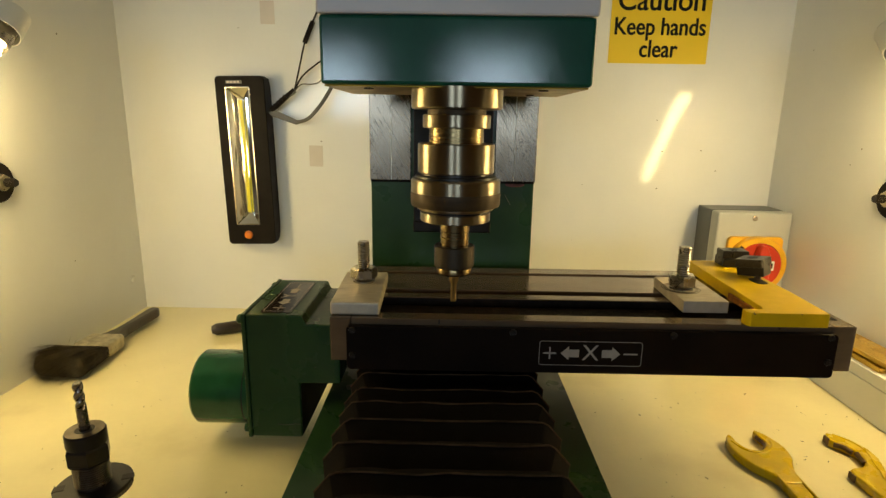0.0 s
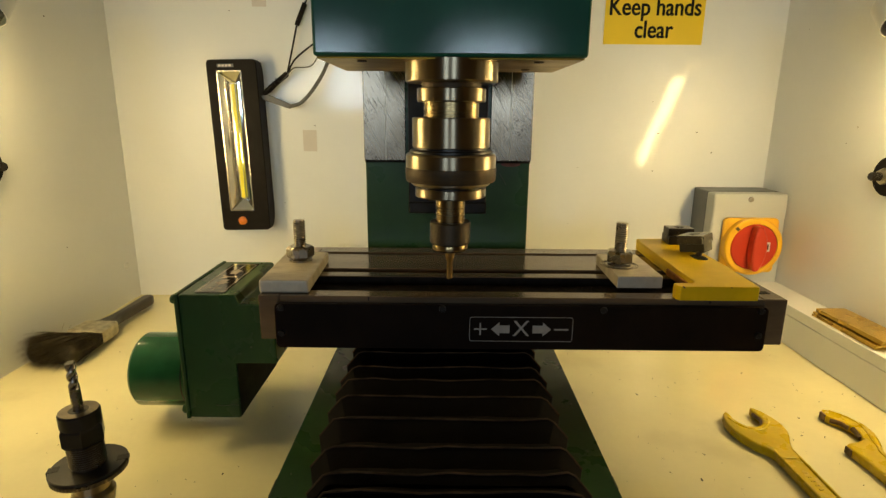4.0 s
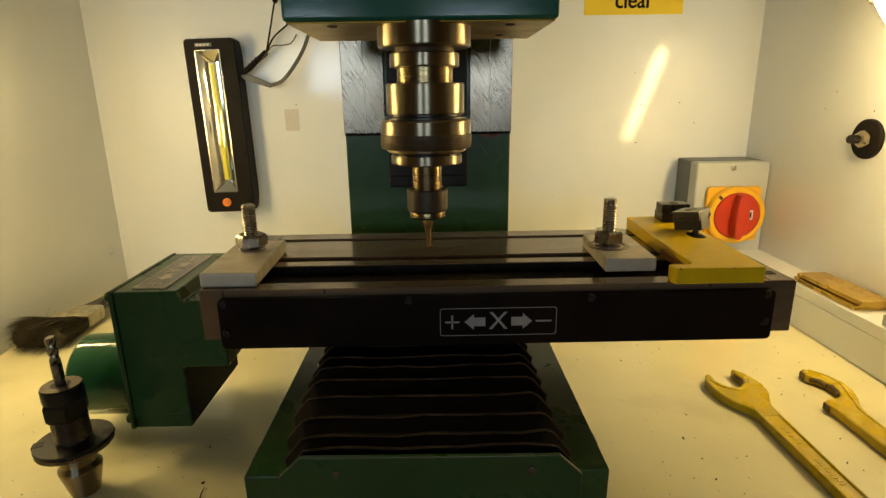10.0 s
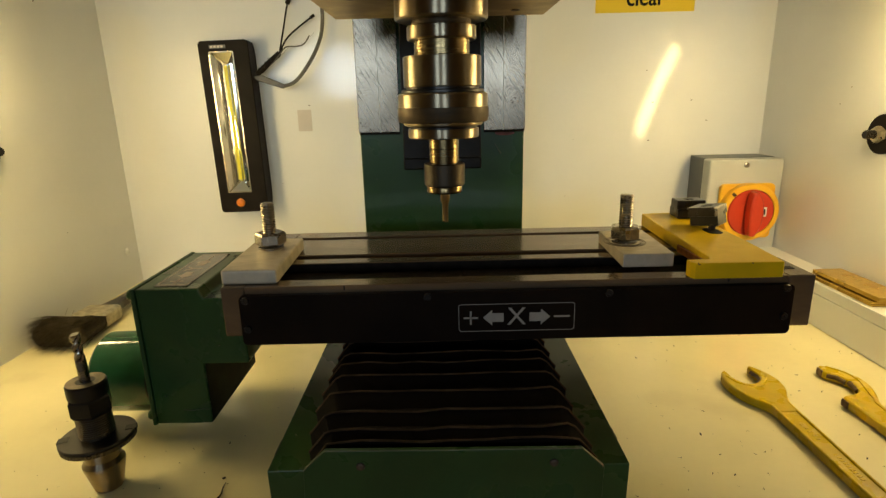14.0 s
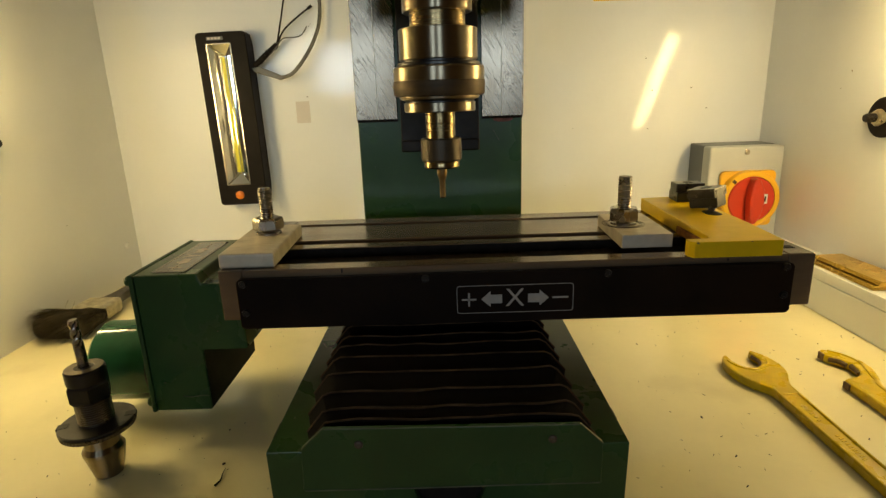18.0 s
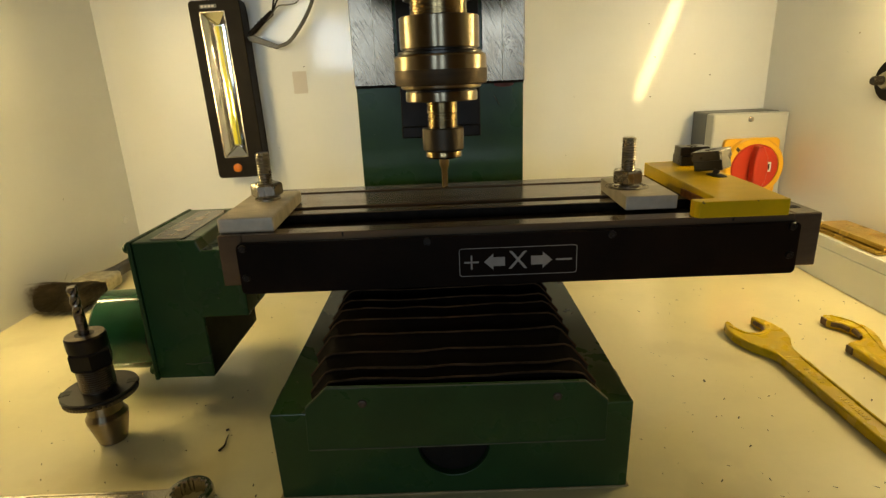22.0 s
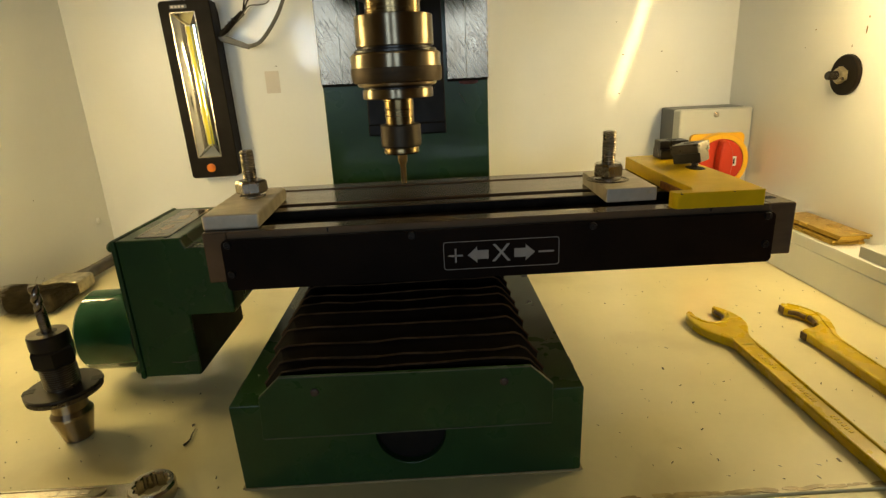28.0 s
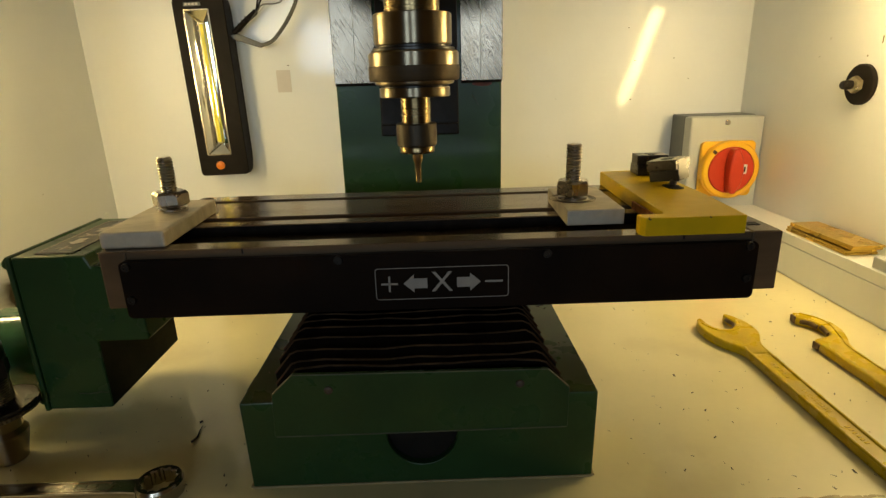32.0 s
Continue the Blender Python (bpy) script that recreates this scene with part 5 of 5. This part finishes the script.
for x, y, z, s in ((XW, 0.555, 0.0588, -1),):
    ob = thing("wall_screw", "screw head dabbed with white paint in the side wall", "screw", x, y, z)
    part("screw_head", lathe([(0, 0.0001), (0.0058, 0.0001), (0.0052, 0.0016), (0.0024, 0.0030), (0, 0.0020)], 20, None, pose(0, 0, 0, 0, -90 * s, 0)), LAMP_WHITE, ob)

# ---------------------------------------------------------------- chips and marks
rnd = random.Random(11)
chips = bmesh.new()


def chip(x, y, size, z=0.0):
    a, w = rnd.uniform(0, math.pi), size * rnd.uniform(0.25, 0.6)
    m = Matrix.Translation((x, y, z + 0.0003)) @ Matrix.Rotation(a, 4, "Z") @ Matrix.Rotation(rnd.uniform(-0.5, 0.5), 4, "X")
    vs = [chips.verts.new(m @ Vector(p)) for p in ((-size, -w, 0), (size, -w * 0.4, 0.0003), (size * 0.7, w, 0.0008), (-size * 0.8, w * 0.7, 0.0002))]
    chips.faces.new(vs)


for x, y in ((0.210, 0.262), (0.229, 0.257), (0.346, 0.237), (0.359, 0.216), (0.346, 0.190), (0.342, 0.184), (0.363, 0.182), (0.194, 0.146), (0.234, 0.153), (0.185, 0.086), (0.331, 0.080), (0.216, 0.117), (0.265, -0.012), (0.281, -0.009)):
    chip(x, y, rnd.uniform(0.0014, 0.0020))
for x, y in ((0.251, 0.279), (0.263, 0.289), (0.202, 0.066), (0.218, 0.064), (0.214, 0.051), (0.231, 0.048), (0.244, 0.064), (0.397, 0.287), (0.348, 0.141), (0.316, 0.098), (0.202, 0.004), (0.204, -0.002), (0.203, -0.017), (0.240, -0.011), (0.236, -0.023), (0.258, -0.023), (0.159, 0.055), (0.136, 0.043), (0.183, 0.074), (0.184, 0.012), (0.173, -0.002), (0.219, 0.089), (0.209, 0.031), (0.247, 0.089), (0.256, 0.091), (0.258, 0.120), (0.193, 0.126)):
    chip(x, y, rnd.uniform(0.0010, 0.0015))
for x, y in ((-0.309, 0.064), (-0.243, 0.036), (-0.241, 0.018), (-0.158, 0.002), (-0.131, 0.000), (-0.289, 0.023), (-0.189, 0.119), (-0.233, 0.042), (-0.300, 0.040), (-0.136, 0.010)):
    chip(x, y, rnd.uniform(0.0007, 0.0012))
for k in range(110):
    chip(rnd.uniform(0.125, 0.45), rnd.uniform(-0.02, 0.42), rnd.triangular(0.0003, 0.0011, 0.0004))
for k in range(90):
    chip(rnd.uniform(-0.46, -0.125), rnd.uniform(-0.02, 0.40), rnd.triangular(0.0003, 0.0010, 0.0004))
data = bpy.data.meshes.new("metal_chips")
chips.to_mesh(data)
chips.free()
data.materials.append(CHIP)
tagged(new("metal_chips", data), "dark metal chips scattered over the floor", "chips", "", "stuff")
specks = bmesh.new()
for k in range(13):
    slab(disc_points(0, 0, rnd.uniform(0.0004, 0.0008), 7), 0, 0.0003, 0, specks, Matrix.Translation((rnd.uniform(-0.48, 0.48), YB - 0.0001, rnd.uniform(0.08, 0.50))) @ FACE @ Matrix.Diagonal((rnd.uniform(0.6, 2.2), rnd.uniform(0.4, 1), 1, 1)))
for k in range(7):
    slab(disc_points(0, 0, rnd.uniform(0.0004, 0.0008), 7), 0, 0.0003, 0, specks, Matrix.Translation((XE - 0.0001, rnd.uniform(0.10, 0.56), rnd.uniform(0.08, 0.42))) @ pose(0, 0, 0, 0, -90, 0))
    slab(disc_points(0, 0, rnd.uniform(0.0006, 0.0012), 7), 0, 0.0003, 0, specks, Matrix.Translation((XW + 0.0001, rnd.uniform(0.10, 0.56), rnd.uniform(0.08, 0.42))) @ pose(0, 0, 0, 0, 90, 0))
for x, z in ((0.388, 0.273), (0.414, 0.242), (0.325, 0.213), (0.328, 0.271), (-0.205, 0.2785)):
    slab(disc_points(0, 0, 0.0011, 8), 0, 0.0003, 0, specks, Matrix.Translation((x, YB - 0.0001, z)) @ FACE @ Matrix.Diagonal((1.3, 0.6, 1, 1)))
drips = bmesh.new()
for y, z, w, h in ((0.321, 0.280, 0.0009, 0.0044), (0.339, 0.264, 0.0006, 0.0012), (0.320, 0.293, 0.0008, 0.0014), (0.404, 0.286, 0.0006, 0.0011)):
    slab(disc_points(0, 0, 1, 9), 0, 0.0002, 0, drips, Matrix.Translation((XE - 0.0001, y, z)) @ pose(0, 0, 0, 0, -90, 0) @ Matrix.Diagonal((h, w, 1, 1)))
single("wall_specks", specks, CHIP, "small dark specks of dirt stuck on the walls", "dirt", "", "stuff")
single("oil_drips", drips, material("brown_oil_drip", (0.34, 0.20, 0.07), rough=0.4, vary=0.6, scale=300, bump=0.1), "brown oil drips dried on the side wall", "dirt", "", "stuff")
residue = bmesh.new()
for k in range(70):
    x = rnd.triangular(0.118, 0.40, 0.19)
    slab(disc_points(0, 0, rnd.uniform(0.0008, 0.0034), 9), 0, 0.00015 + 0.000004 * k, 0, residue, Matrix.Translation((x, -0.0300 - abs(rnd.gauss(0, 0.0012)), 0.0)) @ Matrix.Rotation(rnd.uniform(-0.2, 0.2), 4, "Z") @ Matrix.Diagonal((rnd.uniform(1.2, 3.0), 0.5, 1, 1)))
single("oil_residue", residue, material("dried_oil", (0.60, 0.46, 0.20), rough=0.4, vary=0.4, scale=80, bump=0.1), "yellow-brown dried oil along the floor's front edge", "residue", "", "stuff")
swarf = thing("swarf_curl", "dark curled sliver of swarf on the floor", "swarf", -0.1725, 0.0580, 0.0006)
part("sliver", tube(curve_points([(-0.0010, -0.0105, 0.0002), (0.0012, -0.0050, 0.0007), (0.0002, 0.0020, 0.0009), (-0.0004, 0.0090, 0.0005)]), 0.0009, 12, None, 0.3), CHIP, swarf)
part("sliver", tube([(-0.0045, 0.0136, 0.0003), (-0.0036, 0.0146, 0.0005), (-0.0030, 0.0152, 0.0003)], 0.0008, 10), CHIP, swarf)


# ---------------------------------------------------------------- what moves
def motions():
    walk(table, [(t, pose(feed(FEED_X, t), feed(FEED_Y, t), 0)) for t in TIMES])
    walk(saddle, [(t, pose(0, feed(FEED_Y, t), 0)) for t in TIMES])
    walk(head, [(t, pose(0, 0, feed(FEED_Z, t))) for t in TIMES])
    for ob, start in RIDERS:
        walk(ob, [(t, Matrix.Translation((feed(FEED_X, t), feed(FEED_Y, t), 0)) @ start) for t in TIMES])
    # the drive box pushes the collet holder along at the end
    base_pose = holder.matrix_basis.copy()
    rows = [(0, base_pose), (29.35, base_pose)]
    for t in (29.5, 30, 31, 32):
        rows.append((t, Matrix.Translation((feed(FEED_X, t) - feed(FEED_X, 29.4), feed(FEED_Y, t) - feed(FEED_Y, 29.4), 0)) @ base_pose))
    walk(holder, rows)
    for fold, f, x in FOLDS:
        walk(fold, [(t, pose(x, -0.0393 + f * (0.1479 + feed(FEED_Y, t)), 0)) for t in TIMES])
    for ob in (collet, cutter):
        start = ob.matrix_basis.copy()
        walk(ob, [(k * 0.1, start @ pose(0, 0, 0, 0, 0, 80 * k)) for k in range(321)])


motions()
